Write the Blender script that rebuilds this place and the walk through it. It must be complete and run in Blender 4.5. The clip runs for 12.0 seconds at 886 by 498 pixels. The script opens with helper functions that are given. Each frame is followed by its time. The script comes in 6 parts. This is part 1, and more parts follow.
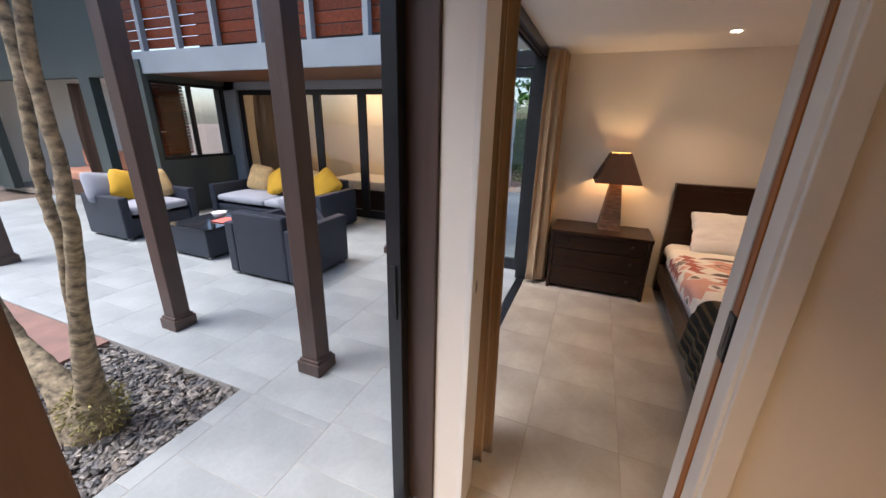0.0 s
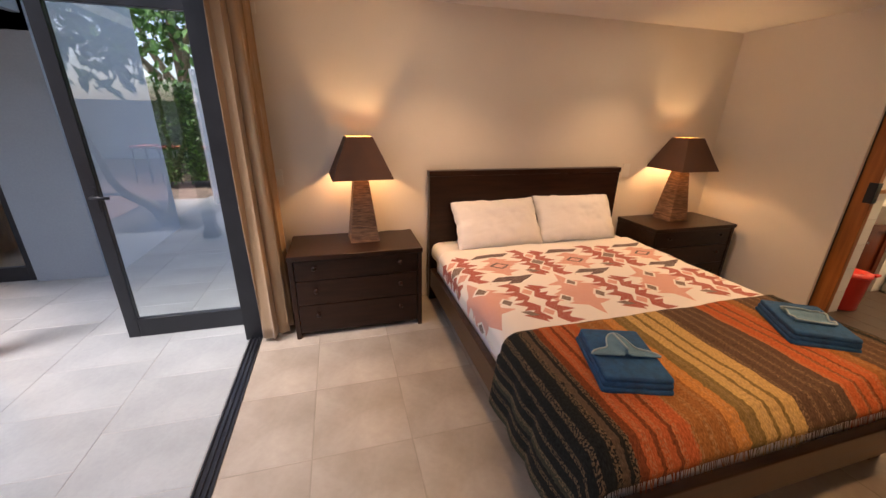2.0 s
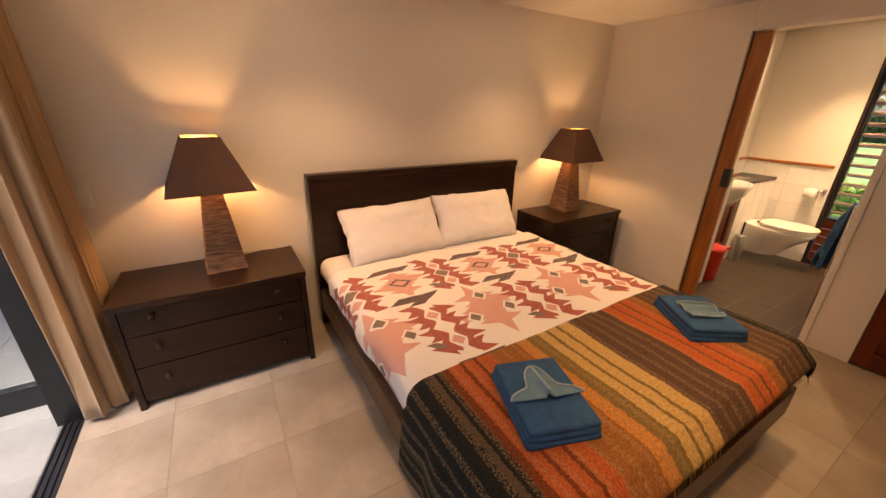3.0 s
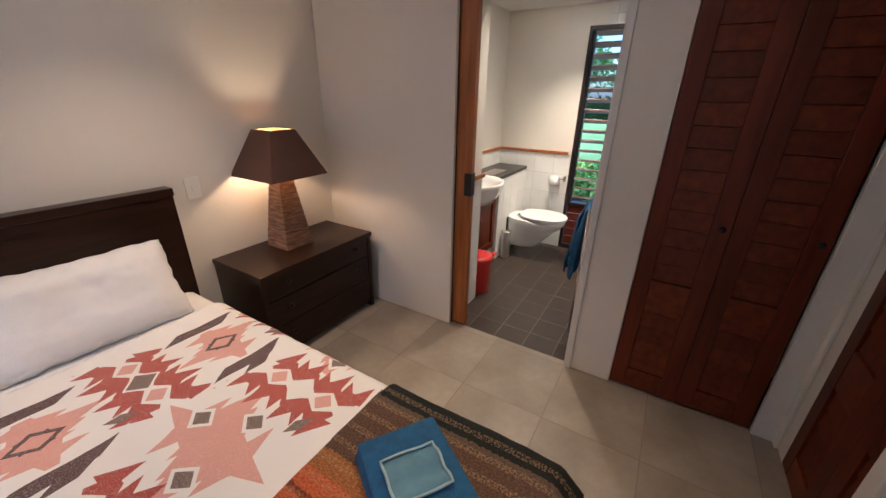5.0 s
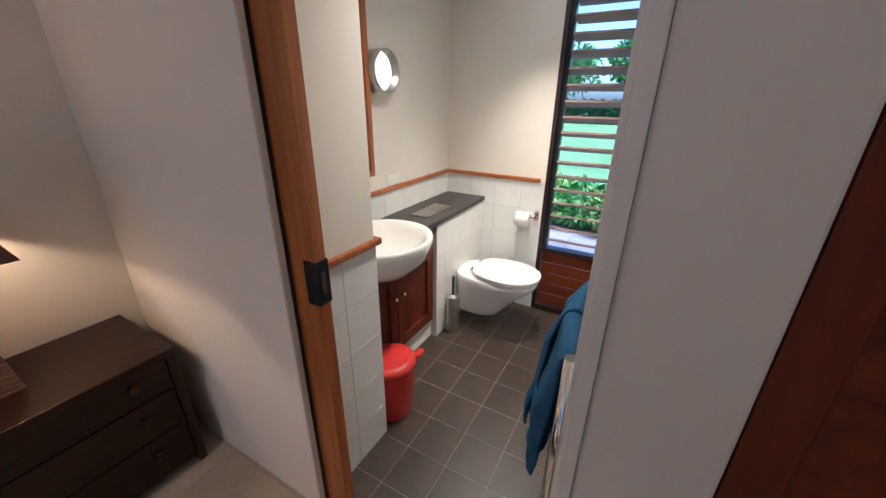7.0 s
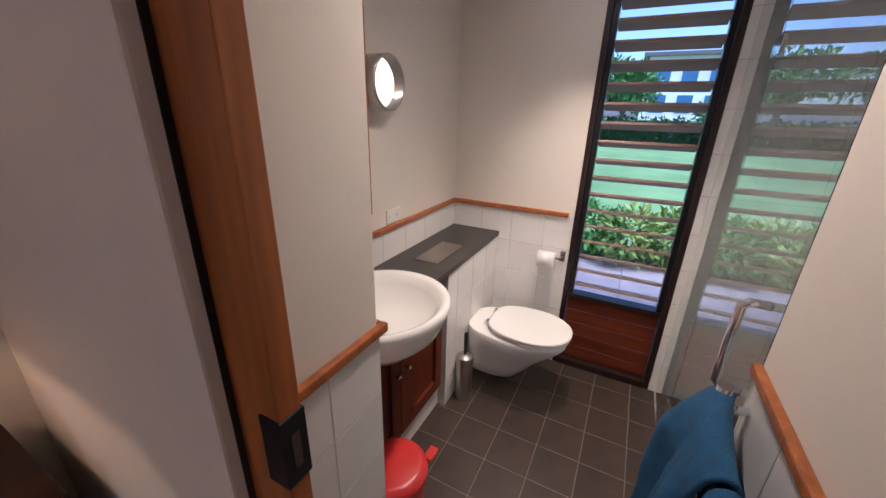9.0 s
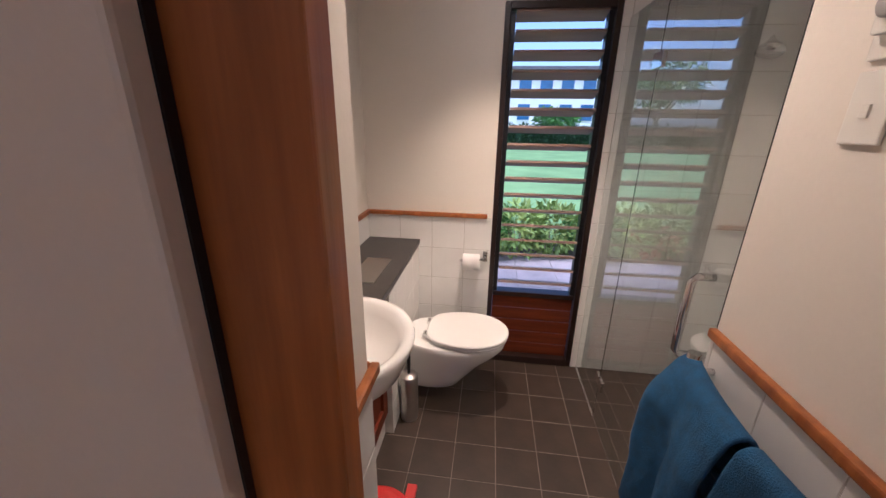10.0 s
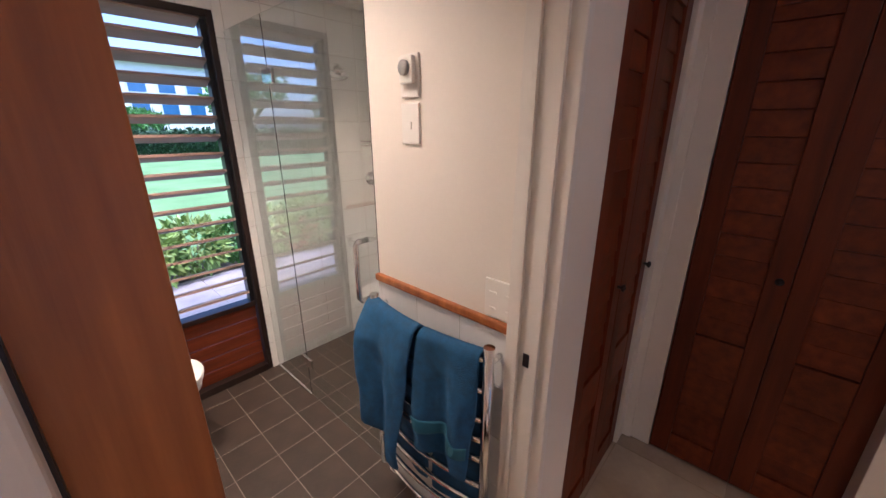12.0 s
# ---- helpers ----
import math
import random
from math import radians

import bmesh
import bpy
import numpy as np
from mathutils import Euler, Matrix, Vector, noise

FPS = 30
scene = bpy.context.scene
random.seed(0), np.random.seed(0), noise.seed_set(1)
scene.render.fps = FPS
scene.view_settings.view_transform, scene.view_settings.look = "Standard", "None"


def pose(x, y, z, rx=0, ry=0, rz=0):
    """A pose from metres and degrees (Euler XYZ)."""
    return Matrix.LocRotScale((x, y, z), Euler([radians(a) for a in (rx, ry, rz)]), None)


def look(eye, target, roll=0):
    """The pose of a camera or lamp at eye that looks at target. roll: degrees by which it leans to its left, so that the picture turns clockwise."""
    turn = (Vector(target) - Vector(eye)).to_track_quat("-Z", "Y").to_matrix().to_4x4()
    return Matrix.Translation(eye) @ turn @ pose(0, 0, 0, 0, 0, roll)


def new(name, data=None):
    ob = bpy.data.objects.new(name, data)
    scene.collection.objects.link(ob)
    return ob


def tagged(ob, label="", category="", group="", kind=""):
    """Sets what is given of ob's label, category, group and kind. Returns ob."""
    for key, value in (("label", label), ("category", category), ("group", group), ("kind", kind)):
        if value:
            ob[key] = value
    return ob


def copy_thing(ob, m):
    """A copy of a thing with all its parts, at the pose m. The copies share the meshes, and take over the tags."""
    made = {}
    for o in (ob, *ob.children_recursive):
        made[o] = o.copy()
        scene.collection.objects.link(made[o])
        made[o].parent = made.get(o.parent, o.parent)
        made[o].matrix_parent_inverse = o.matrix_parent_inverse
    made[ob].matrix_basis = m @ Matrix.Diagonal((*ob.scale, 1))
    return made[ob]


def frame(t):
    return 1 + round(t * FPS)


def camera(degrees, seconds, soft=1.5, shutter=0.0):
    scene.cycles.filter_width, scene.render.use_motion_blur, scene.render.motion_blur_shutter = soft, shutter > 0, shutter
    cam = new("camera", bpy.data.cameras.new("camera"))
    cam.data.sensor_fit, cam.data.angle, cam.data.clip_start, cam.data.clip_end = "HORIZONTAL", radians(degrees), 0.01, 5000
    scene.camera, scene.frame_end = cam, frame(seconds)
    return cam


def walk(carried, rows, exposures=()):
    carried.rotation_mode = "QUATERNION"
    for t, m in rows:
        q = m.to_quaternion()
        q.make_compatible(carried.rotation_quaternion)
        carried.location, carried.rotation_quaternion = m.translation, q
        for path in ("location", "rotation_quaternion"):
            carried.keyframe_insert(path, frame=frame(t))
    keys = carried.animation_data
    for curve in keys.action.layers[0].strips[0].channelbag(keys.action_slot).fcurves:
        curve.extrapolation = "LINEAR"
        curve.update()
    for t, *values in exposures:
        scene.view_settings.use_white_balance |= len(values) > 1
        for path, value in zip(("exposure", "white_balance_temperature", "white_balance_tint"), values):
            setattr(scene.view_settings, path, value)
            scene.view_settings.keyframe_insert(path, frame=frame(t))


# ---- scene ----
cam = camera(100.82, 12.0)
EXPOSURES = [(0, 1.12, 6000, 15), (0.5, 1.0, 6400, 16), (1.0, 1.26, 6800, 20), (1.5, 1.40, 6300, 22), (2.0, 1.45, 6500, 22), (2.7, 1.50, 7700, 26), (4.5, 1.27, 4550, 14), (5.5, 1.52, 4500, 12), (6.5, 1.62, 4150, 11), (7.0, 1.4, 4300, 12), (7.5, 0.95, 4250, 12), (9.5, 0.85, 4700, 26), (10.8, 0.9, 4850, 26), (12, 1.42, 4750, 25)]
PATH = [
    (0, (0.392, 0.386, 1.548), (-0.307, 2.143, 0.895), 1.41),
    (0.5, (0.372, 0.733, 1.561), (0.013, 2.587, 0.902), 1.37),
    (1, (0.378, 1.104, 1.463), (0.308, 3.006, 0.849), 1.22),
    (1.5, (0.416, 1.406, 1.442), (0.621, 3.289, 0.800), 1.33),
    (2, (0.469, 1.616, 1.458), (0.983, 3.425, 0.776), 1.12),
    (2.5, (0.557, 1.790, 1.456), (1.315, 3.496, 0.739), 1.13),
    (2.7, (0.591, 1.856, 1.471), (1.427, 3.521, 0.744), 1.23),
    (4.5, (1.584, 2.123, 1.558), (3.105, 3.173, 0.794), 0.81),
    (5, (1.979, 2.210, 1.524), (3.559, 3.158, 0.747), 1.03),
    (5.5, (2.386, 2.261, 1.517), (3.980, 3.173, 0.725), 1.18),
    (6, (2.748, 2.303, 1.502), (4.350, 3.205, 0.715), 1.32),
    (6.5, (3.063, 2.396, 1.503), (4.675, 3.280, 0.716), 1.63),
    (7, (3.319, 2.442, 1.517), (4.935, 3.343, 0.756), 0.71),
    (7.5, (3.521, 2.516, 1.594), (5.111, 3.442, 0.809), 2.21),
    (9.3, (3.687, 2.884, 1.528), (5.411, 3.659, 0.873), 1.31),
    (9.5, (3.689, 2.949, 1.524), (5.466, 3.588, 0.865), 1.49),
    (10, (3.698, 3.082, 1.523), (5.575, 3.315, 0.872), 0.98),
    (10.5, (3.715, 3.185, 1.530), (5.590, 2.952, 0.873), 0.79),
    (11, (3.691, 3.244, 1.555), (5.440, 2.526, 0.902), 0.64),
    (11.5, (3.648, 3.270, 1.567), (5.200, 2.184, 0.924), 0.04),
    (12, (3.571, 3.266, 1.549), (4.852, 1.865, 0.917), -0.10),
]
walk(cam, [(t, look(eye, target, roll)) for t, eye, target, roll in PATH], EXPOSURES)
SKY, SUN = 0.15, 2.7
TABLE_W = 4.2
BED_W, BATH_W, HALL_W, SCONCE_E = 24.0, 39.0, 76.0, 1.6
PASSAGE_W, FOOT_W = 21.0, 24.0

# ---- light ----
world = bpy.data.worlds.new("overcast_sky")
scene.world = world
world.use_nodes = True
wn, wl = world.node_tree.nodes, world.node_tree.links
sky = wn.new("ShaderNodeTexSky")
sky.sky_type, sky.sun_disc = "NISHITA", False
sky.sun_elevation, sky.sun_rotation, sky.dust_density = radians(64), radians(227), 2.5
wn["Background"].inputs["Strength"].default_value = SKY
wl.new(sky.outputs[0], wn["Background"].inputs["Color"])


def lamp(name, kind, m, power, color, **more):
    data = bpy.data.lights.new(name, kind)
    data.energy, data.color = power, color
    for key, value in more.items():
        setattr(data, key, value)
    ob = new(name, data)
    ob.matrix_world = m
    return ob


lamp("sun", "SUN", look((0, 0, 0), (0.32, 0.30, -0.90)), SUN, (1.0, 0.975, 0.94), angle=radians(30))


# ---- materials ----
def mat(name, color, rough=0.6, spread=0.12, scale=6.0, bump=0.0, bump_scale=60.0, metal=0.0, stretch=(1, 1, 1), tint=None,
        per_piece=0.0, coat=0.0, sheen=0.0, spec=0.5, fine=0.05):
    """A surface with large blotches, fine grain and a fine relief."""
    m = bpy.data.materials.new(name)
    m.use_nodes = True
    n, l = m.node_tree.nodes, m.node_tree.links
    b = n["Principled BSDF"]
    b.inputs["Roughness"].default_value, b.inputs["Metallic"].default_value = rough, metal
    b.inputs["Coat Weight"].default_value, b.inputs["Sheen Weight"].default_value = coat, sheen
    b.inputs["Specular IOR Level"].default_value = spec
    tc, mp = n.new("ShaderNodeTexCoord"), n.new("ShaderNodeMapping")
    mp.inputs["Scale"].default_value = stretch
    l.new(tc.outputs["Object"], mp.inputs["Vector"])
    big, small = n.new("ShaderNodeTexNoise"), n.new("ShaderNodeTexNoise")
    big.inputs["Scale"].default_value, big.inputs["Detail"].default_value = scale, 5
    small.inputs["Scale"].default_value, small.inputs["Detail"].default_value = bump_scale, 4
    l.new(mp.outputs[0], big.inputs["Vector"]), l.new(mp.outputs[0], small.inputs["Vector"])
    mix = n.new("ShaderNodeMix")
    mix.data_type = "RGBA"
    lo = tint or [c * (1 - spread) for c in color]
    hi = color if tint else [min(1, c * (1 + spread)) for c in color]
    ramp = n.new("ShaderNodeValToRGB")
    ramp.color_ramp.elements[0].position, ramp.color_ramp.elements[1].position = 0.32, 0.68
    ramp.color_ramp.elements[0].color, ramp.color_ramp.elements[1].color = (*lo, 1), (*hi, 1)
    l.new(big.outputs["Fac"], ramp.inputs[0])
    hsv = n.new("ShaderNodeHueSaturation")
    l.new(ramp.outputs[0], hsv.inputs["Color"])
    val = n.new("ShaderNodeMath")
    val.operation = "MULTIPLY_ADD"
    l.new(small.outputs["Fac"], val.inputs[0])
    val.inputs[1].default_value, val.inputs[2].default_value = fine * 4, 1 - fine * 2
    out = val.outputs[0]
    if per_piece:
        info = n.new("ShaderNodeObjectInfo")
        geo = n.new("ShaderNodeNewGeometry")
        both = n.new("ShaderNodeMath")
        both.operation = "ADD"
        l.new(info.outputs["Random"], both.inputs[0]), l.new(geo.outputs["Random Per Island"], both.inputs[1])
        vary = n.new("ShaderNodeMath")
        vary.operation = "MULTIPLY_ADD"
        l.new(both.outputs[0], vary.inputs[0])
        vary.inputs[1].default_value, vary.inputs[2].default_value = per_piece, -per_piece
        add = n.new("ShaderNodeMath")
        l.new(vary.outputs[0], add.inputs[0]), l.new(out, add.inputs[1])
        out = add.outputs[0]
    l.new(out, hsv.inputs["Value"])
    l.new(hsv.outputs[0], b.inputs["Base Color"])
    rr = n.new("ShaderNodeMapRange")
    l.new(big.outputs["Fac"], rr.inputs[0])
    rr.inputs[3].default_value, rr.inputs[4].default_value = max(0.02, rough * 0.82), min(1, rough * 1.18)
    l.new(rr.outputs[0], b.inputs["Roughness"])
    if bump:
        bp = n.new("ShaderNodeBump")
        bp.inputs["Strength"].default_value, bp.inputs["Distance"].default_value = bump, 0.004
        l.new(small.outputs["Fac"], bp.inputs["Height"]), l.new(bp.outputs[0], b.inputs["Normal"])
    return m


def glass_mat(name, tint=(0.94, 0.97, 0.96), ior=1.5):
    m = bpy.data.materials.new(name)
    m.use_nodes = True
    b = m.node_tree.nodes["Principled BSDF"]
    b.inputs["Base Color"].default_value = (*tint, 1)
    b.inputs["Transmission Weight"].default_value, b.inputs["Roughness"].default_value, b.inputs["IOR"].default_value = 1, 0.0, ior
    return m


def glow_mat(name, color, power):
    m = bpy.data.materials.new(name)
    m.use_nodes = True
    b = m.node_tree.nodes["Principled BSDF"]
    b.inputs["Base Color"].default_value = (0.8, 0.8, 0.78, 1)
    b.inputs["Emission Color"].default_value, b.inputs["Emission Strength"].default_value = (*color, 1), power
    return m


PAINT = mat("cream_wall_paint", (0.76, 0.71, 0.63), 0.7, 0.03, 1.5, 0.12, 90, fine=0.01)
CEIL = mat("ceiling_paint", (0.78, 0.75, 0.70), 0.8, 0.02, 1.2, 0.08, 70, fine=0.01)
TRIM = mat("white_trim_paint", (0.74, 0.71, 0.65), 0.4, 0.04, 3, 0.06, 60, fine=0.01)
STONE = mat("beige_floor_tile", (0.40, 0.345, 0.275), 0.42, tint=(0.27, 0.225, 0.172), scale=2.6, bump=0.15, bump_scale=45, per_piece=0.10)
PATIO = mat("pale_patio_tile", (0.35, 0.37, 0.36), 0.45, tint=(0.262, 0.282, 0.274), scale=2.2, bump=0.2, bump_scale=50, per_piece=0.08)
PATIO_GROUT = mat("patio_grout", (0.36, 0.35, 0.32), 0.9, 0.1, 8, 0.3, 80)
GROUT = mat("floor_grout", (0.29, 0.245, 0.19), 0.9, 0.1, 8, 0.3, 80)
SLATE = mat("brown_grey_bath_tile", (0.066, 0.046, 0.033), 0.38, tint=(0.042, 0.031, 0.024), scale=5, bump=0.15, bump_scale=70, per_piece=0.10)
PALE_GROUT = mat("pale_grout", (0.24, 0.205, 0.165), 0.9, 0.1, 20, 0.3, 90)
WTILE = mat("white_wall_tile", (0.80, 0.79, 0.76), 0.12, 0.03, 3, 0.02, 20, per_piece=0.03, fine=0.01)
WGROUT = mat("wall_grout", (0.50, 0.48, 0.44), 0.9, 0.1, 20, 0.2, 90)
WENGE = mat("dark_stained_wood", (0.030, 0.0112, 0.0055), 0.30, tint=(0.012, 0.0046, 0.0026), scale=4, bump=0.12, bump_scale=30, stretch=(1, 8, 8), per_piece=0.1, spec=0.32)
BEDWOOD = mat("brown_bed_wood", (0.085, 0.040, 0.018), 0.36, tint=(0.045, 0.020, 0.009), scale=4, bump=0.12, bump_scale=30, stretch=(1, 8, 8))
CEDAR = mat("red_cedar", (0.135, 0.026, 0.006), 0.42, tint=(0.070, 0.013, 0.004), scale=3, bump=0.1, bump_scale=22, stretch=(8, 8, 0.7), per_piece=0.3, spec=0.28)
CEDARH = mat("red_cedar_boards", (0.165, 0.034, 0.007), 0.42, tint=(0.085, 0.017, 0.005), scale=3, bump=0.12, bump_scale=24, stretch=(8, 0.7, 8), per_piece=0.35, spec=0.28)
DOORWOOD = mat("orange_timber", (0.42, 0.142, 0.026), 0.38, tint=(0.26, 0.080, 0.014), scale=4, bump=0.08, bump_scale=26, stretch=(9, 9, 0.6))
BLACK = mat("black_aluminium", (0.018, 0.019, 0.022), 0.35, 0.2, 5, 0.05, 80, metal=0.3)
UMBER = mat("brown_painted_timber", (0.078, 0.050, 0.041), 0.45, 0.15, 4, 0.1, 40, stretch=(6, 6, 0.8))
GREY_PAINT = mat("blue_grey_paint", (0.27, 0.31, 0.34), 0.6, 0.05, 2, 0.1, 60)
DARK_GREEN = mat("dark_green_paint", (0.055, 0.072, 0.066), 0.6, 0.1, 2, 0.1, 60)
CURTAIN = mat("golden_beige_curtain", (0.36, 0.235, 0.125), 0.85, 0.1, 5, 0.3, 220, stretch=(1, 1, 0.3), sheen=0.3)
LINEN = mat("white_linen", (0.80, 0.78, 0.76), 0.85, 0.02, 6, 0.25, 160, sheen=0.2, fine=0.01)
PORC = mat("white_porcelain", (0.82, 0.81, 0.78), 0.08, 0.01, 2, 0.0, 20, fine=0.005)
CHROME = mat("chrome", (0.75, 0.75, 0.75), 0.12, 0.03, 8, 0.0, 40, metal=1.0)
STEEL = mat("brushed_steel", (0.50, 0.48, 0.45), 0.32, 0.05, 10, 0.08, 120, metal=1.0)
GLASS = glass_mat("clear_glass")
DOOR_GLASS = glass_mat("tinted_door_glass", (0.86, 0.90, 0.90), 1.9)
SHOWER_GLASS = glass_mat("toughened_shower_glass", (0.89, 0.95, 0.94), 2.0)
MIRROR = mat("mirror_silver", (0.9, 0.9, 0.9), 0.01, 0.0, 2, 0.0, 20, metal=1.0, fine=0.0)
TOWEL = mat("teal_blue_towel", (0.020, 0.092, 0.215), 0.95, 0.18, 34, 1.0, 320, fine=0.14)
HEM = mat("pale_cloth_hem", (0.36, 0.47, 0.52), 0.95, 0.1, 30, 0.5, 700)
CLOTH = mat("pale_blue_washcloth", (0.13, 0.255, 0.35), 0.95, 0.15, 22, 0.6, 800, fine=0.12)
RED = mat("red_plastic", (0.62, 0.035, 0.022), 0.35, 0.06, 4, 0.03, 60, fine=0.02)
LEDGE = mat("dark_stone_ledge", (0.060, 0.055, 0.050), 0.45, tint=(0.035, 0.032, 0.03), scale=7, bump=0.2, bump_scale=70)
SHADE = mat("brown_lamp_shade", (0.070, 0.032, 0.019), 0.8, 0.15, 8, 0.35, 200)
SHADE_IN = mat("gold_shade_lining", (0.34, 0.22, 0.09), 0.5, 0.05, 6, 0.0, 40)
PLASTIC = mat("white_plastic", (0.78, 0.76, 0.70), 0.35, 0.02, 4, 0.0, 40, fine=0.005)
BARK = mat("mottled_bark", (0.40, 0.32, 0.20), 0.9, tint=(0.085, 0.068, 0.044), scale=22, bump=1.0, bump_scale=55, stretch=(1, 1, 1.7), fine=0.16)
PEBBLE = mat("river_pebble", (0.34, 0.295, 0.24), 0.5, tint=(0.075, 0.078, 0.086), scale=16, bump=0.2, bump_scale=50, per_piece=0.95)
WICKER = mat("black_wicker", (0.017, 0.022, 0.036), 0.5, 0.3, 30, 0.9, 110, stretch=(1, 1, 3))
GREYCUSH = mat("grey_cushion", (0.30, 0.31, 0.34), 0.9, 0.06, 6, 0.3, 150)
YELLOW = mat("yellow_cushion", (0.58, 0.33, 0.02), 0.9, 0.08, 6, 0.3, 150)
CREAMCUSH = mat("cream_yellow_cushion", (0.55, 0.38, 0.17), 0.9, 0.15, 14, 0.3, 150)
BLUECUSH = mat("blue_grey_cushion", (0.16, 0.22, 0.33), 0.9, 0.1, 9, 0.3, 150)
SOFFIT = mat("timber_soffit", (0.17, 0.072, 0.035), 0.5, 0.2, 3, 0.15, 24, stretch=(0.7, 8, 8), per_piece=0.25)
GRASS = mat("lawn", (0.20, 0.31, 0.10), 0.9, tint=(0.12, 0.21, 0.055), scale=0.7, bump=0.8, bump_scale=24, fine=0.12)
LEAF = mat("leaf", (0.10, 0.24, 0.035), 0.5, tint=(0.05, 0.13, 0.02), scale=5, per_piece=0.45)
LEAFY = mat("yellow_green_leaf", (0.46, 0.52, 0.12), 0.5, tint=(0.18, 0.30, 0.06), scale=3, per_piece=0.45)
HEDGE = mat("dark_leaf", (0.045, 0.10, 0.03), 0.6, tint=(0.02, 0.055, 0.016), scale=5, per_piece=0.4)
PAVE = mat("pinkish_paving", (0.46, 0.37, 0.33), 0.7, tint=(0.34, 0.28, 0.25), scale=4, bump=0.3, bump_scale=50, per_piece=0.2)
EARTH = mat("bare_earth", (0.14, 0.10, 0.07), 0.95, 0.3, 5, 0.8, 30)
HOUSE = mat("white_render", (0.72, 0.72, 0.70), 0.8, 0.04, 1, 0.1, 30)
ROOFM = mat("grey_roof", (0.12, 0.11, 0.11), 0.7, 0.1, 2, 0.2, 20)
TABLEGL = mat("dark_table_glass", (0.018, 0.022, 0.028), 0.08, 0.1, 1, 0.0, 20)
BLUEGL = mat("blue_window_pane", (0.05, 0.13, 0.26), 0.08, 0.1, 1, 0.0, 20)
SCREED = mat("hall_plaster", (0.55, 0.40, 0.24), 0.8, 0.05, 2, 0.1, 60)


# ---- builders ----
def box(bm, x0, x1, y0, y1, z0, z1, bevel=0.0, m=None):
    """Adds a box between those limits, with rounded edges if bevel."""
    made = bmesh.ops.create_cube(bm, size=1)
    c = Vector(((x0 + x1) / 2, (y0 + y1) / 2, (z0 + z1) / 2))
    for v in made["verts"]:
        v.co = Vector((v.co.x * (x1 - x0), v.co.y * (y1 - y0), v.co.z * (z1 - z0))) + c
    if m is not None:
        bmesh.ops.transform(bm, matrix=m, verts=made["verts"])
    if bevel:
        edges = list({e for v in made["verts"] for e in v.link_edges})
        bmesh.ops.bevel(bm, geom=edges, offset=bevel, segments=2, profile=0.6, affect="EDGES")
    return bm


def boxes(*limits, bevel=0.0):
    bm = bmesh.new()
    for lim in limits:
        box(bm, *lim, bevel=bevel)
    return bm


def tube(bm, points, radius, sides=12, cap=True):
    """A pipe through points; radius may be a list."""
    pts = [Vector(p) for p in points]
    radii = radius if isinstance(radius, (list, tuple)) else [radius] * len(pts)
    rings, last = [], None
    for i, p in enumerate(pts):
        d = (pts[min(i + 1, len(pts) - 1)] - pts[max(i - 1, 0)]).normalized()
        side = d.orthogonal().normalized() if last is None else (last - d * last.dot(d)).normalized()
        last, up = side, d.cross(side)
        rings.append([bm.verts.new(p + (side * math.cos(a) + up * math.sin(a)) * radii[i]) for a in (2 * math.pi * k / sides for k in range(sides))])
    for a, b in zip(rings, rings[1:]):
        for k in range(sides):
            bm.faces.new((a[k], a[(k + 1) % sides], b[(k + 1) % sides], b[k])).smooth = True
    if cap:
        bm.faces.new(list(reversed(rings[0]))), bm.faces.new(rings[-1])
    return bm


def lathe(bm, profile, sides=32, centre=(0, 0, 0), sx=1.0, sy=1.0):
    """Turns (radius, height) pairs round z."""
    c, rings = Vector(centre), []
    for r, z in profile:
        rings.append([bm.verts.new(c + Vector((r * sx * math.cos(a), r * sy * math.sin(a), z))) for a in (2 * math.pi * k / sides for k in range(sides))])
    for a, b in zip(rings, rings[1:]):
        for k in range(sides):
            bm.faces.new((a[k], a[(k + 1) % sides], b[(k + 1) % sides], b[k])).smooth = True
    if profile[0][0] > 1e-4:
        bm.faces.new(list(reversed(rings[0])))
    if profile[-1][0] > 1e-4:
        bm.faces.new(rings[-1])
    return bm


def sheet(nx, ny, f, thick=0.0):
    """A surface f(u, v) -> point over nx by ny cells, with u, v kept as its UV map."""
    bm = bmesh.new()
    uv = bm.loops.layers.uv.new("UVMap")
    grid = [[bm.verts.new(f(i / nx, j / ny)) for i in range(nx + 1)] for j in range(ny + 1)]
    for j in range(ny):
        for i in range(nx):
            fc = bm.faces.new((grid[j][i], grid[j][i + 1], grid[j + 1][i + 1], grid[j + 1][i]))
            fc.smooth = True
            for lp, (a, b) in zip(fc.loops, ((i, j), (i + 1, j), (i + 1, j + 1), (i, j + 1))):
                lp[uv].uv = (a / nx, b / ny)
    bm.normal_update()
    if thick:
        bmesh.ops.solidify(bm, geom=bm.faces[:], thickness=thick)
    return bm


def part(name, bm, material, parent=None, label=""):
    """Links a bmesh as one mesh object under a thing or a part."""
    bm.normal_update()
    me = bpy.data.meshes.new(name)
    bm.to_mesh(me), bm.free()
    for m in material if isinstance(material, (list, tuple)) else [material]:
        me.materials.append(m)
    ob = new(name, me)
    if parent is not None:
        ob.parent = parent
    return tagged(ob, label)


def recalc(bm):
    bmesh.ops.recalc_face_normals(bm, faces=bm.faces[:])
    return bm


def thing(name, at, label, category, group="", turn=0):
    ob = tagged(new(name), label, category, group)
    ob.matrix_world = pose(*at, 0, 0, turn)
    return ob


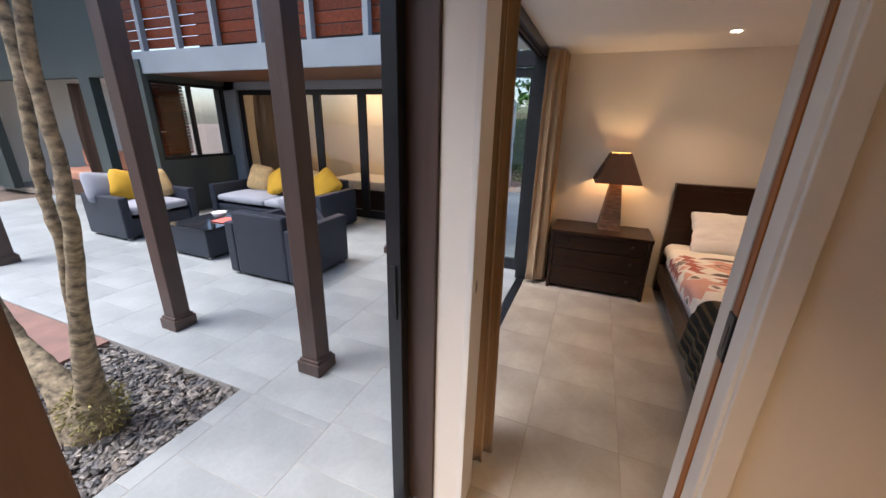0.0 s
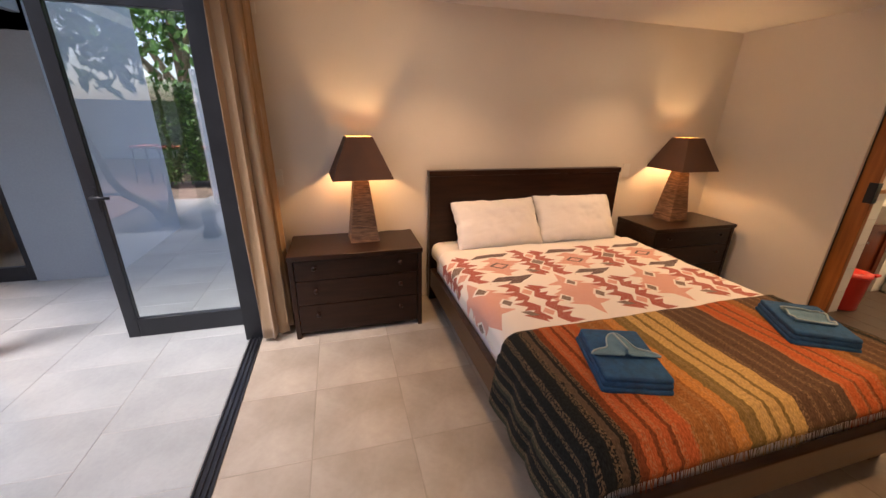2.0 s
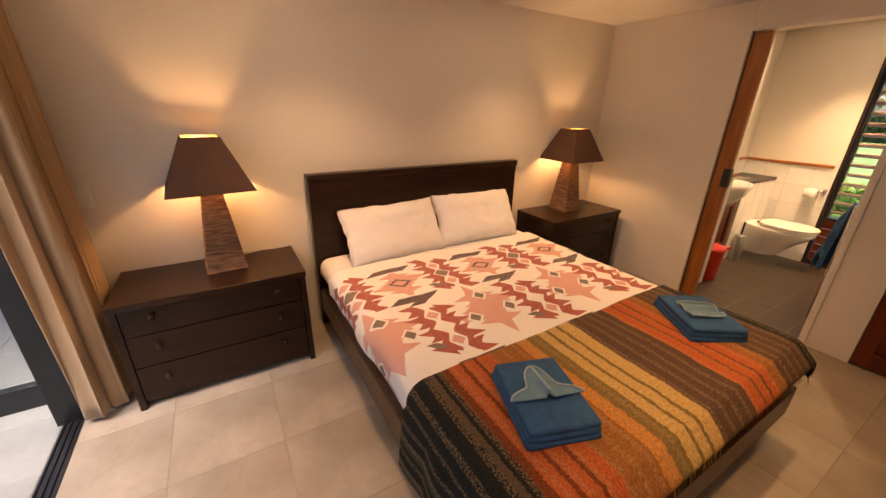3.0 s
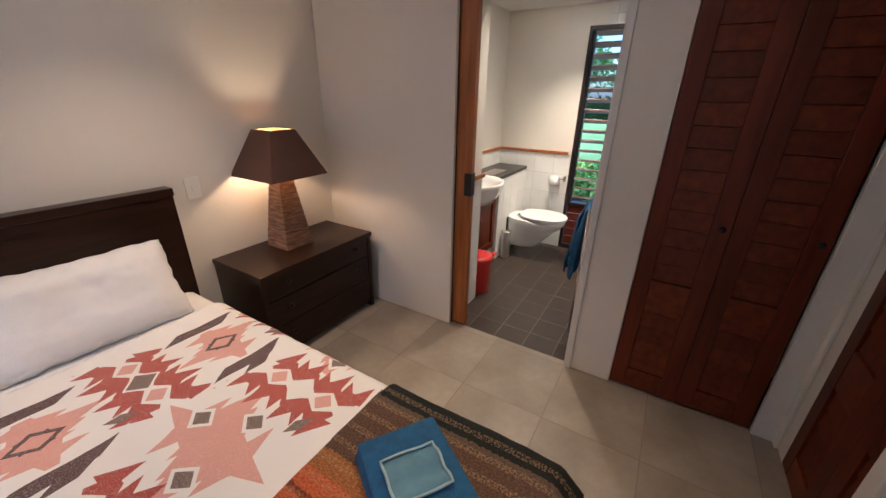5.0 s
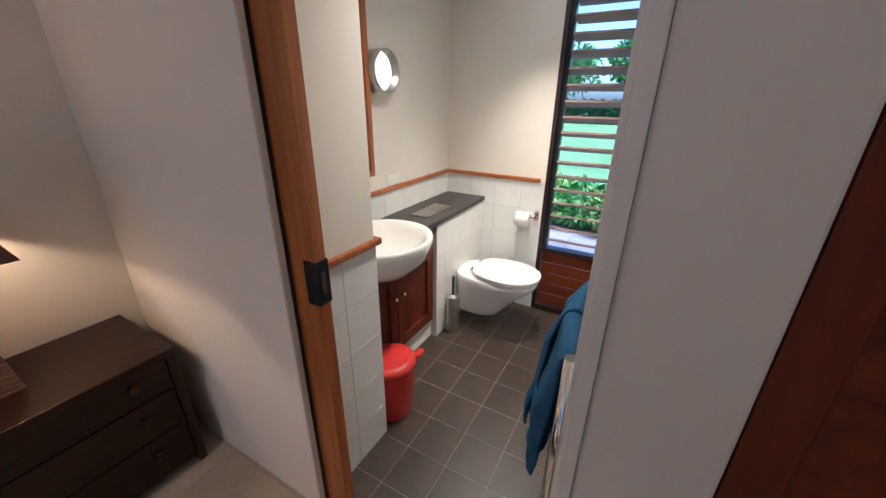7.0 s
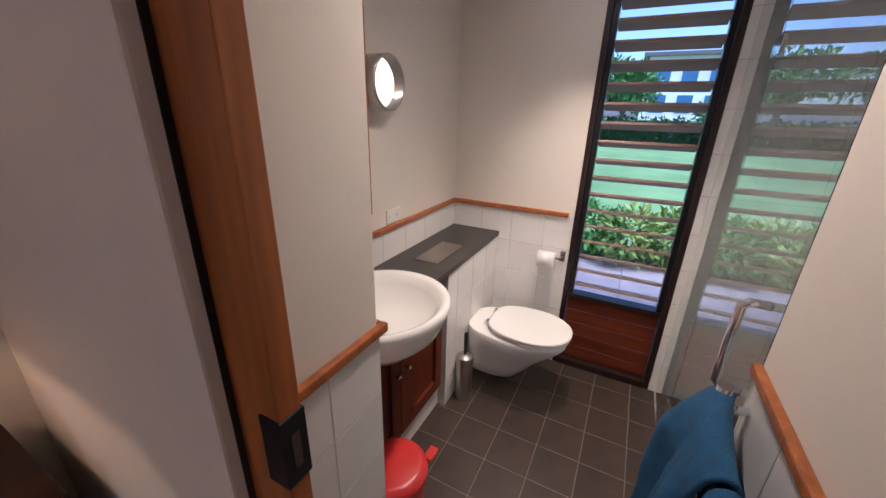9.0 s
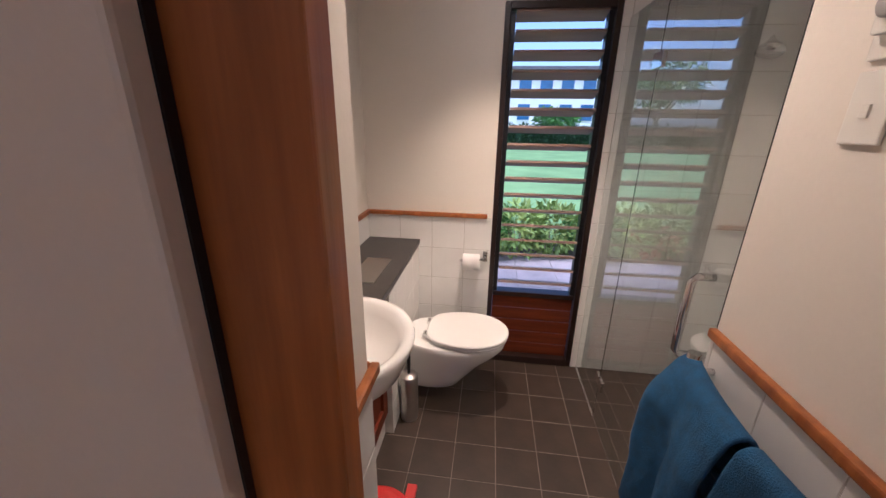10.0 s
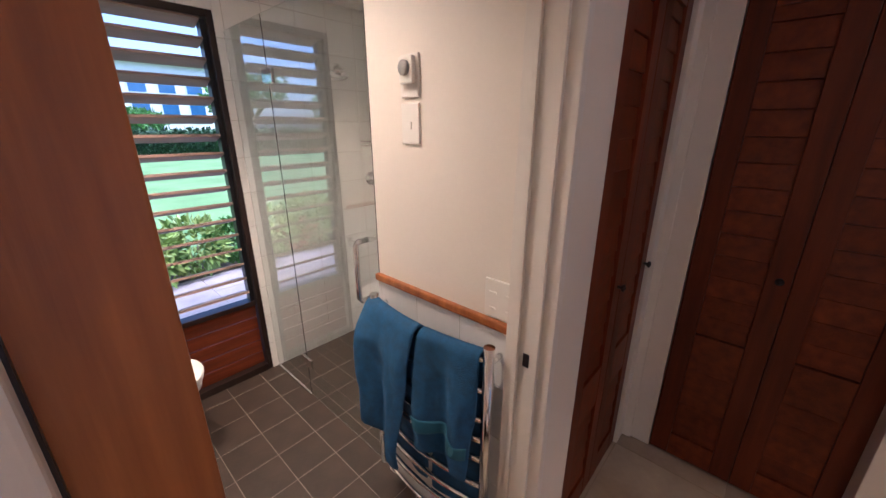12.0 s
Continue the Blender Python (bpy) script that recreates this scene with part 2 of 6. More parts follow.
def structure(name, bm, material, label="", category=""):
    return tagged(part(name, bm, material), label, category, kind="structure")

# ---- the rooms: limits in metres ----
CEILING, BATH_CEILING, HEAD = 2.18, 2.275, 2.0
NORTH, EAST, WEST = 4.40, 3.92, -0.12
BN, BS, BE = 3.825, 2.45, 5.855          # bathroom north, south and east faces
SHOWER_S, SHOWER_W = 1.42, 4.655
HALL_N, BED_S = 1.37, 1.57
DOOR_X0, DOOR_X1 = 0.07, 0.795           # entry opening
BD_Y0, BD_Y1 = 2.485, 3.313              # bathroom opening

floor = structure("floor", boxes((-0.13, EAST + 0.04, 1.42, NORTH, -0.12, -0.0014), (2.9, EAST + 0.6, 0.88, 1.42, -0.12, -0.0014), (EAST + 0.04, EAST + 0.6, 1.42, 2.3, -0.12, -0.0014), (-0.13, 1.7, -2.2, 1.42, -0.12, -0.0014)), GROUT,
                  "beige stone floor tiles with sandy joints", "floor")
structure("wall_north", boxes((-0.25, EAST + 0.05, NORTH, NORTH + 0.16, -0.1, 2.6)), PAINT, "cream painted plaster wall behind the bed", "wall")
structure("wall_east", boxes((EAST, EAST + 0.032, BD_Y1, NORTH, 0, 2.6), (EAST + 0.083, EAST + 0.115, BD_Y1, NORTH, 0, 2.6), (EAST + 0.03, EAST + 0.085, 4.15, NORTH, 0, 2.6), (EAST, EAST + 0.115, 2.235, BD_Y0 - 0.03, 0, 2.6),
                             (EAST, EAST + 0.115, BD_Y0 - 0.03, BD_Y1, HEAD + 0.03, 2.6), bevel=0.006), PAINT, "cream painted plaster wall with a doorway to the bathroom", "wall")
structure("wall_south", boxes((DOOR_X1, 3.08, HALL_N, HALL_N + 0.075, 0, 2.6), (DOOR_X1, 3.08, HALL_N + 0.135, BED_S, 0, 2.6), (3.0, 3.08, 0.9, HALL_N, 0, 2.6), (DOOR_X0, DOOR_X1, HALL_N, BED_S, HEAD + 0.05, 2.6),
                              (-0.045, DOOR_X0, HALL_N + 0.068, BED_S, 0, 2.6), (3.0, EAST + 0.115, 1.36, 1.475, 2.05, 2.6), (EAST, EAST + 0.115, 1.475, 2.235, 2.05, 2.6), (2.9, EAST + 0.7, 0.80, 0.9, -0.1, 2.6), bevel=0.004), PAINT,
          "cream painted plaster wall with the entry doorway", "wall")
structure("wall_hall", boxes((1.7, 1.8, -2.2, HALL_N, 0, 2.6), (-0.3, 1.8, -2.3, -2.2, 0, 2.6), (-0.22, -0.1, -2.2, 0.44, 0, 2.6)), SCREED, "warm plaster wall of the hall", "wall")
structure("wall_wardrobe", boxes((EAST + 0.56, EAST + 0.64, 0.9, BS - 0.1, -0.1, 2.6), (EAST + 0.115, EAST + 0.56, 2.24, BS - 0.1, -0.1, 2.6)), PAINT, "plain wall behind the wardrobe", "wall")
structure("ceiling", boxes((-0.12, EAST + 0.7, 0.9, NORTH, CEILING, CEILING + 0.1), (-0.2, 1.75, -2.25, 1.42, CEILING + 0.05, CEILING + 0.15)), CEIL, "smooth white painted ceiling", "ceiling")

# bathroom shell
structure("bath_floor", boxes((EAST + 0.041, BE + 0.05, 2.34, BN + 0.1, -0.12, -0.0014), (SHOWER_W - 0.05, BE + 0.05, SHOWER_S - 0.1, 2.34, -0.12, -0.0014)), PALE_GROUT, "brown-grey floor tiles with pale joints", "floor")
structure("wall_bath_north", boxes((4.03, BE + 0.15, BN, BN + 0.12, -0.1, 2.6)), PAINT, "cream painted wall above white tiles", "wall")
structure("wall_bath_nib", boxes((4.035, 4.352, 3.326, BN, 0, 2.6), bevel=0.004), PAINT, "cream painted nib wall beside the doorway", "wall")
structure("wall_bath_south", boxes((4.03, SHOWER_W, BS - 0.10, BS, -0.1, 2.6), (SHOWER_W - 0.1, SHOWER_W, SHOWER_S, BS - 0.1, -0.1, 2.6), bevel=0.004), PAINT, "cream painted wall above white tiles", "wall")
WIN_Y0, WIN_Y1, WIN_Z1 = 2.485, 3.055, 2.105
structure("wall_bath_east", boxes((BE, BE + 0.15, WIN_Y1, BN, -0.1, 2.6), (BE, BE + 0.15, SHOWER_S - 0.1, WIN_Y0, -0.1, 2.6), (BE, BE + 0.15, WIN_Y0, WIN_Y1, WIN_Z1, 2.6)), PAINT,
          "cream painted wall with a tall louvre window", "wall")
structure("wall_shower", boxes((4.56, BE + 0.15, SHOWER_S - 0.12, SHOWER_S, -0.1, 2.6)), PAINT, "tiled back wall of the shower", "wall")
structure("bath_ceiling", boxes((4.03, BE, SHOWER_S, BN, BATH_CEILING, BATH_CEILING + 0.1)), CEIL, "smooth white painted ceiling", "ceiling")
structure("roof_slab", boxes((-0.3, 6.6, -2.4, 4.7, 2.6, 2.75)), GREY_PAINT, "flat roof edge", "roof")

# courtyard shell
structure("patio_floor", boxes((-9.5, -0.16, 1.62, 9.0, -0.12, -0.0022), (-1.39, -0.16, -3.0, 1.62, -0.12, -0.0022)), PATIO_GROUT, "pale stone patio tiles", "patio")
structure("ground", boxes((-90, 160, -120, 120, -0.4, -0.13)), EARTH, "ground reaching the horizon", "ground")

# ---- furniture ----
def nightstand(x, label):
    """0.88 wide, 0.46 deep, 0.6 high, three drawers; its back to the wall."""
    t = thing("nightstand", (x, 4.160, 0), label, "nightstand", "bedside chests")
    w, d, h = 0.44, 0.23, 0.605
    part("top", boxes((-w, w, -d, d, h - 0.032, h), bevel=0.004), WENGE, t)
    for s in (-1, 1):
        part("side_panel", boxes((s * w - s * 0.004 - 0.0 if s < 0 else w - 0.034, -w + 0.034 if s < 0 else w - 0.004, -d + 0.012, d - 0.005, 0.0, h - 0.033), bevel=0.003), WENGE, t)
    part("back_panel", boxes((-w + 0.035, w - 0.035, d - 0.02, d - 0.008, 0.05, h - 0.034)), WENGE, t)
    part("plinth", boxes((-w + 0.035, w - 0.035, -d + 0.03, -d + 0.05, 0.035, 0.07)), WENGE, t)
    for z0, z1 in ((0.072, 0.245), (0.25, 0.423), (0.428, 0.566)):
        dr = part("drawer", boxes((-w + 0.037, w - 0.037, -d + 0.018, d - 0.03, z0, z1), bevel=0.003), WENGE, t)
        for s in (-1, 1):
            k = bmesh.new()
            lathe(k, [(0.007, 0), (0.007, 0.012), (0.014, 0.018), (0.015, 0.026), (0.010, 0.031), (0.0, 0.032)], 14)
            bmesh.ops.transform(k, matrix=pose(s * 0.28, -d + 0.018, (z0 + z1) / 2 + 0.02, 90, 0, 0), verts=k.verts)
            part("knob", k, WENGE, dr)
    return t


nightstand(0.543, "dark-stained wooden bedside chest with three drawers, beside the curtain")
nightstand(3.398, "dark-stained wooden bedside chest with three drawers, beside the bathroom wall")

BX0, BX1, BY0, BY1 = 1.12, 2.82, 2.235, 4.33
bed = thing("bed", ((BX0 + BX1) / 2, 3.3, 0), "dark wooden double bed, neatly made, against the wall", "bed")
cx = (BX0 + BX1) / 2
part("headboard", boxes((BX0 - cx, BX1 - cx, 4.31 - 3.3, 4.375 - 3.3, 0.0, 1.066), (BX0 - cx - 0.004, BX1 - cx + 0.004, 4.302 - 3.3, 4.382 - 3.3, 1.03, 1.07), bevel=0.005), WENGE, bed)
for s in (-1, 1):
    part("side_rail", boxes((s * 0.83 - 0.02, s * 0.83 + 0.02, BY0 - 3.3 + 0.041, 0.97, 0.14, 0.30), bevel=0.006), BEDWOOD, bed)
    part("leg", boxes((s * 0.79 - 0.04, s * 0.79 + 0.04, BY0 - 3.3 + 0.06, BY0 - 3.3 + 0.14, 0.0, 0.15), bevel=0.006), BEDWOOD, bed)
part("foot_rail", boxes((-0.85, 0.85, BY0 - 3.3, BY0 - 3.3 + 0.04, 0.14, 0.30), bevel=0.006), BEDWOOD, bed)
part("slat_base", boxes((-0.80, 0.80, BY0 - 3.3 + 0.045, 0.96, 0.2, 0.24)), WENGE, bed)

# ---- joinery of the bedroom ----
RAILZ = 1.0
jamb = boxes((EAST - 0.012, EAST + 0.127, BD_Y0 - 0.03, BD_Y0, 0, HEAD), (EAST - 0.012, EAST + 0.127, BD_Y0, BD_Y1, HEAD, HEAD + 0.03), bevel=0.003)
box(jamb, EAST + 0.022, EAST + 0.034, BD_Y0, BD_Y0 + 0.012, 0, HEAD, 0.002)
box(jamb, EAST + 0.082, EAST + 0.094, BD_Y0, BD_Y0 + 0.012, 0, HEAD, 0.002)
# black strip stands in for the shade in the gap beside the leaf
structure("pocket_seal", boxes((EAST + 0.024, EAST + 0.035, BD_Y1 - 0.003, BD_Y1 + 0.012, 0, HEAD)), BLACK, "black strip drawn as the dark gap of the door pocket", "trim")
trim_bath = structure("trim_bath_door", jamb, TRIM, "white painted door lining", "door frame")
part("strike_plate", boxes((EAST + 0.05, EAST + 0.068, BD_Y0, BD_Y0 + 0.003, 0.925, 0.965)), BLACK, trim_bath)


def pocket_door(x0, x1, y0, y1, z1, along, label):
    """A timber leaf that slides into the wall; its leading edge carries a black latch."""
    d = thing("sliding_door", ((x0 + x1) / 2, (y0 + y1) / 2, 0), label, "sliding door")
    hx, hy = (x1 - x0) / 2, (y1 - y0) / 2
    part("leaf", boxes((-hx, hx, -hy, hy, 0.012, z1), bevel=0.003), DOORWOOD, d)
    if along == "y":
        lt = part("latch", boxes((-hx - 0.004, hx + 0.004, -hy - 0.004, -hy + 0.045, 0.947, 1.087), bevel=0.003), BLACK, d, "black recessed latch")
        part("finger_pull", boxes((-0.008, 0.008, -hy - 0.006, -hy - 0.003, 0.982, 1.052)), UMBER, lt)
    else:
        lt = part("latch", boxes((-hx - 0.004, -hx + 0.045, -hy - 0.004, hy + 0.004, 0.947, 1.087), bevel=0.003), BLACK, d, "black recessed latch")
        part("finger_pull", boxes((-hx - 0.006, -hx - 0.003, -0.008, 0.008, 0.982, 1.052)), UMBER, lt)
    return d


pocket_door(EAST + 0.036, EAST + 0.078, 3.207, 4.1, HEAD - 0.005, "y", "orange-stained timber sliding door pushed into the bathroom wall")
pocket_door(DOOR_X1 - 0.004, 1.72, HALL_N + 0.088, HALL_N + 0.126, HEAD + 0.03, "x", "orange-stained timber sliding door pushed into the entry wall")
ent = boxes((DOOR_X1 + 0.004, DOOR_X1 + 0.062, HALL_N - 0.018, HALL_N, 0, HEAD + 0.12), (DOOR_X1 - 0.006, DOOR_X1 + 0.03, HALL_N, HALL_N + 0.074, 0, HEAD + 0.05),
            (DOOR_X1 - 0.004, DOOR_X1 + 0.02, HALL_N + 0.136, BED_S + 0.012, 0, HEAD + 0.05), (DOOR_X0, DOOR_X1, HALL_N - 0.018, BED_S + 0.012, HEAD + 0.05, HEAD + 0.08), bevel=0.003)
structure("trim_entry", ent, TRIM, "white painted entry door lining", "door frame")
lin = boxes((DOOR_X0 - 0.012, DOOR_X0 + 0.012, HALL_N + 0.063, BED_S + 0.01, 0, HEAD + 0.05), bevel=0.004)
trim_strike = structure("trim_entry_strike", lin, TRIM, "white painted door lining", "door frame")
part("strike_plate", boxes((DOOR_X0 + 0.012, DOOR_X0 + 0.0135, HALL_N + 0.10, HALL_N + 0.114, 1.005, 1.05)), STEEL, trim_strike, "small steel strike plate")
part("strike_hole", boxes((DOOR_X0 + 0.0136, DOOR_X0 + 0.0142, HALL_N + 0.104, HALL_N + 0.110, 1.015, 1.04)), BLACK, trim_strike)
structure("trim_entry_timber", boxes((-0.17, -0.046, HALL_N + 0.055, BED_S - 0.02, 0, 2.6), bevel=0.004), UMBER, "dark brown timber jamb", "door frame")
structure("trim_closet", boxes((EAST - 0.135, EAST + 0.02, 1.445, 1.475, 0, 2.05), (EAST - 0.012, EAST + 0.02, 1.475, 1.575, 0, 2.05), (EAST - 0.05, EAST - 0.004, 1.476, 1.49, 0, 2.05),
                               (3.081, 3.14, 1.44, BED_S + 0.012, 0, 2.05), (3.14, EAST - 0.135, 1.445, 1.475, 2.03, 2.05), bevel=0.004), TRIM, "white painted corner trim between the closets", "trim")


def louvre_leaf(width, label):
    """A cedar louvre leaf, x along its width, facing -y, 2.03 high: stiles, rails, slats and a panel."""
    d = thing("wardrobe_door", (0, 0, 0), label, "wardrobe door", "cedar wardrobe doors")
    st = 0.075
    for x in (0.0, width - st):
        part("stile", boxes((x, x + st, -0.016, 0.016, 0.015, 2.03), bevel=0.003), CEDAR, d)
    for z0, z1 in ((0.015, 0.130), (0.506, 0.682), (1.93, 2.03)):
        part("rail", boxes((st, width - st, -0.015, 0.015, z0, z1), bevel=0.003), CEDARH, d)
    z = 0.14
    while z < 1.92:
        if not 0.50 < z < 0.64:
            b = bmesh.new()
            box(b, st - 0.002, width - st + 0.002, -0.004, 0.004, -0.041, 0.0495, 0.003, pose(0, 0, 0, -4, 0, 0))
            bmesh.ops.translate(b, verts=b.verts, vec=(0, 0, z + 0.035))
            part("louvre", b, CEDARH, d)
        z += 0.092
    part("backing", boxes((st - 0.01, width - st + 0.01, 0.0125, 0.0155, 0.1, 1.95)), CEDAR, d)
    k = bmesh.new()
    lathe(k, [(0.006, 0), (0.006, 0.012), (0.013, 0.017), (0.014, 0.024), (0.0, 0.029)], 12)
    bmesh.ops.transform(k, matrix=pose(width - 0.035, -0.016, 1.0, 90, 0, 0), verts=k.verts)
    part("knob", k, BLACK, d)
    return d


leaf_a = louvre_leaf(0.322, "red cedar louvred wardrobe door, closed, beside the white corner trim")
leaf_a.matrix_world = pose(EAST + 0.02, 2.232, 0, 0, 0, -90)
copy_thing(leaf_a, pose(EAST + 0.02, 1.908, 0, 0, 0, -90))
leaf_b = copy_thing(leaf_a, pose(EAST - 0.14, 1.462, 0, 0, 0, 180))
copy_thing(leaf_a, pose(EAST - 0.464, 1.462, 0, 0, 0, 180))


# ---- bed linen ----
def ripple(x, y, a=1.0):
    return a * (0.006 * noise.noise((x * 4, y * 4, 0)) + 0.0025 * noise.noise((x * 13, y * 13, 3)))


MX0, MX1, MY0, MY1, MZ = 1.17, 2.77, 2.29, 4.295, 0.50
mattress = bmesh.new()
box(mattress, MX0, MX1, MY0, MY1, 0.24, MZ - 0.012, 0.045)
tagged(part("mattress", mattress, LINEN), "white mattress in a fitted sheet on the bed", "mattress")


def print_mat():
    """A printed cotton: rows of jagged stars, diamonds and slanted bars in rust, pink and dark brown on off-white."""
    m = bpy.data.materials.new("printed_quilt_cotton")
    m.use_nodes = True
    n, l = m.node_tree.nodes, m.node_tree.links
    b = n["Principled BSDF"]
    b.inputs["Roughness"].default_value, b.inputs["Sheen Weight"].default_value = 0.9, 0.15

    def num(op, a, c=None, d=None):
        k = n.new("ShaderNodeMath")
        k.operation = op
        for slot, v in zip(k.inputs, (a, c, d)):
            if v is None:
                continue
            if isinstance(v, (int, float)):
                slot.default_value = v
            else:
                l.new(v, slot)
        return k.outputs[0]

    uvn, sep = n.new("ShaderNodeUVMap"), n.new("ShaderNodeSeparateXYZ")
    l.new(uvn.outputs[0], sep.inputs[0])
    REPEAT = 0.575
    X, Y = num("MULTIPLY_ADD", sep.outputs[0], 1.88, 1.03), num("MULTIPLY_ADD", sep.outputs[1], -1.32, 4.02)

    def column(k):
        """Distance across the bed from the middle of a repeat, shifted by k repeats."""
        x = num("DIVIDE", num("SUBTRACT", X, 2.022 + k * REPEAT), REPEAT)
        return num("MULTIPLY", num("SUBTRACT", num("FRACT", num("ADD", x, 20.5)), 0.5), REPEAT)

    def height(y0):
        return num("SUBTRACT", Y, y0)

    def saw(v, step):
        return num("FRACT", num("DIVIDE", v, step))

    def tri(v, step):
        return num("MULTIPLY", num("ABSOLUTE", num("SUBTRACT", saw(v, step), 0.5)), 2.0)

    def diamond(fx, fy, w, h):
        return num("LESS_THAN", num("ADD", num("DIVIDE", num("ABSOLUTE", fx), w), num("DIVIDE", num("ABSOLUTE", fy), h)), 1.0)

    def bar(fx, fy, slant, w, h):
        s = num("ADD", fx, num("MULTIPLY", fy, slant))
        return num("MULTIPLY", num("LESS_THAN", num("ABSOLUTE", s), w), num("LESS_THAN", num("ABSOLUTE", fy), h))

    color = None

    def lay(mask, rgb, under):
        mx = n.new("ShaderNodeMix")
        mx.data_type = "RGBA"
        l.new(mask, mx.inputs["Factor"])
        if isinstance(under, tuple):
            mx.inputs["A"].default_value = (*under, 1)
        else:
            l.new(under, mx.inputs["A"])
        mx.inputs["B"].default_value = (*rgb, 1)
        return mx.outputs["Result"]

    def cluster(p, q):
        """Two zigzag bands round a row of diamonds, with pointed barbs turned half round to one another."""
        a, way = num("ABSOLUTE", q), num("SIGN", q)
        edge = num("MULTIPLY_ADD", tri(num("ADD", p, 1.18), 0.118), 0.034, 0.014)
        s = num("MULTIPLY", p, way)
        barb = num("MULTIPLY", saw(num("ADD", s, 1.20), 0.118), 0.060)
        outer = num("ADD", num("ADD", edge, 0.030), barb)
        band = num("MULTIPLY", num("GREATER_THAN", a, edge), num("LESS_THAN", a, outer))
        along = num("ABSOLUTE", num("ADD", p, num("MULTIPLY", q, 0.45)))
        mask = num("MULTIPLY", band, num("LESS_THAN", along, 0.205))
        for e, tip in ((0.185, 0.150), (0.060, 0.150), (-0.070, 0.155), (-0.190, 0.140)):
            back = num("SUBTRACT", s, e)
            reach = num("MULTIPLY_ADD", num("ABSOLUTE", num("ADD", back, num("MULTIPLY", a, 0.30))), -2.3, tip)
            spike = num("MULTIPLY", num("LESS_THAN", a, reach), num("GREATER_THAN", a, 0.05))
            mask = num("MAXIMUM", mask, spike)
        return mask

    def halo(q, p):
        return num("MULTIPLY", num("LESS_THAN", num("ABSOLUTE", q), 0.105), num("LESS_THAN", num("ABSOLUTE", p), 0.20))

    def spark(p, q, k):
        """A many-pointed star: overlapping narrow diamonds."""
        m = diamond(q, p, 0.055 * k, 0.165 * k)
        for c, d, w, h in ((0.045, 0.03, 0.115, 0.036), (-0.045, -0.03, 0.115, 0.036), (0.0, 0.075, 0.085, 0.03), (0.0, -0.075, 0.085, 0.03), (0.0, 0.0, 0.10, 0.05)):
            m = num("MAXIMUM", m, diamond(num("SUBTRACT", q, c * k), num("SUBTRACT", p, d * k), w * k, h * k))
        return m

    WHITE, PINK, RUST, DARK, TAUPE = (0.80, 0.77, 0.72), (0.64, 0.33, 0.26), (0.36, 0.060, 0.032), (0.085, 0.040, 0.036), (0.17, 0.115, 0.085)
    # stars: a small one under each ring, a large one between the lower clusters
    ring_q, ring_p = column(0.0), height(3.678)
    color = lay(spark(ring_p, ring_q, 1.22), PINK, WHITE)
    star_q, star_p = column(0.5), height(3.225)
    color = lay(spark(star_p, star_q, 1.55), PINK, color)
    for d, e in ((0.112, -0.045), (-0.112, -0.055), (0.030, 0.115)):
        a, c = num("SUBTRACT", star_q, d), num("SUBTRACT", star_p, e)
        color = lay(diamond(a, c, 0.047, 0.055), WHITE, color)
        color = lay(diamond(a, c, 0.031, 0.038), TAUPE, color)
    # clusters: two barbed zigzag bands round three diamonds
    for k, y0, core in ((0.5, 3.69, TAUPE), (0.0, 3.175, WHITE)):
        q, p = column(k), height(y0)
        color = lay(halo(q, p), WHITE, color)
        color = lay(cluster(p, q), RUST, color)
        for e, w, rgb in ((-0.118, 0.036, PINK), (0.0, 0.050, core), (0.118, 0.036, PINK)):
            c = num("SUBTRACT", p, e)
            color = lay(diamond(q, c, w + 0.011, w + 0.016), WHITE, color)
            color = lay(diamond(q, c, w, w + 0.004), rgb, color)
        a, c = num("SUBTRACT", q, -0.108), num("SUBTRACT", p, -0.125)
        color = lay(bar(a, c, 0.9, 0.026, 0.022), TAUPE, color)
    # dark slanted bars and ringed diamonds
    for y0, arrow in ((3.853, False), (3.482, True), (2.895, False)):
        q, p = column(0.0), height(y0)
        color = lay(bar(q, p, -1.3, 0.138, 0.040), WHITE, color)
        color = lay(bar(q, p, -1.3, 0.120, 0.027), DARK, color)
        if arrow:
            color = lay(bar(num("SUBTRACT", q, 0.012), num("ADD", p, 0.040), -1.3, 0.046, 0.022), DARK, color)
    ring = num("MAXIMUM", diamond(ring_q, ring_p, 0.072, 0.055), bar(ring_q, ring_p, 0.0, 0.040, 0.034))
    color = lay(ring, DARK, color)
    inner = num("MAXIMUM", diamond(ring_q, ring_p, 0.050, 0.036), bar(ring_q, ring_p, 0.0, 0.026, 0.020))
    color = lay(inner, PINK, color)
    weave = n.new("ShaderNodeTexNoise")
    weave.inputs["Scale"].default_value = 320
    tc = n.new("ShaderNodeTexCoord")
    l.new(tc.outputs["Object"], weave.inputs["Vector"])
    wash = n.new("ShaderNodeMix")
    wash.data_type = "RGBA"
    l.new(num("MULTIPLY", num("GREATER_THAN", weave.outputs["Fac"], 0.56), 0.22), wash.inputs["Factor"])
    l.new(color, wash.inputs["A"])
    wash.inputs["B"].default_value = (*WHITE, 1)
    l.new(wash.outputs["Result"], b.inputs["Base Color"])
    bp = n.new("ShaderNodeBump")
    bp.inputs["Strength"].default_value, bp.inputs["Distance"].default_value = 0.25, 0.002
    l.new(weave.outputs["Fac"], bp.inputs["Height"]), l.new(bp.outputs[0], b.inputs["Normal"])
    return m


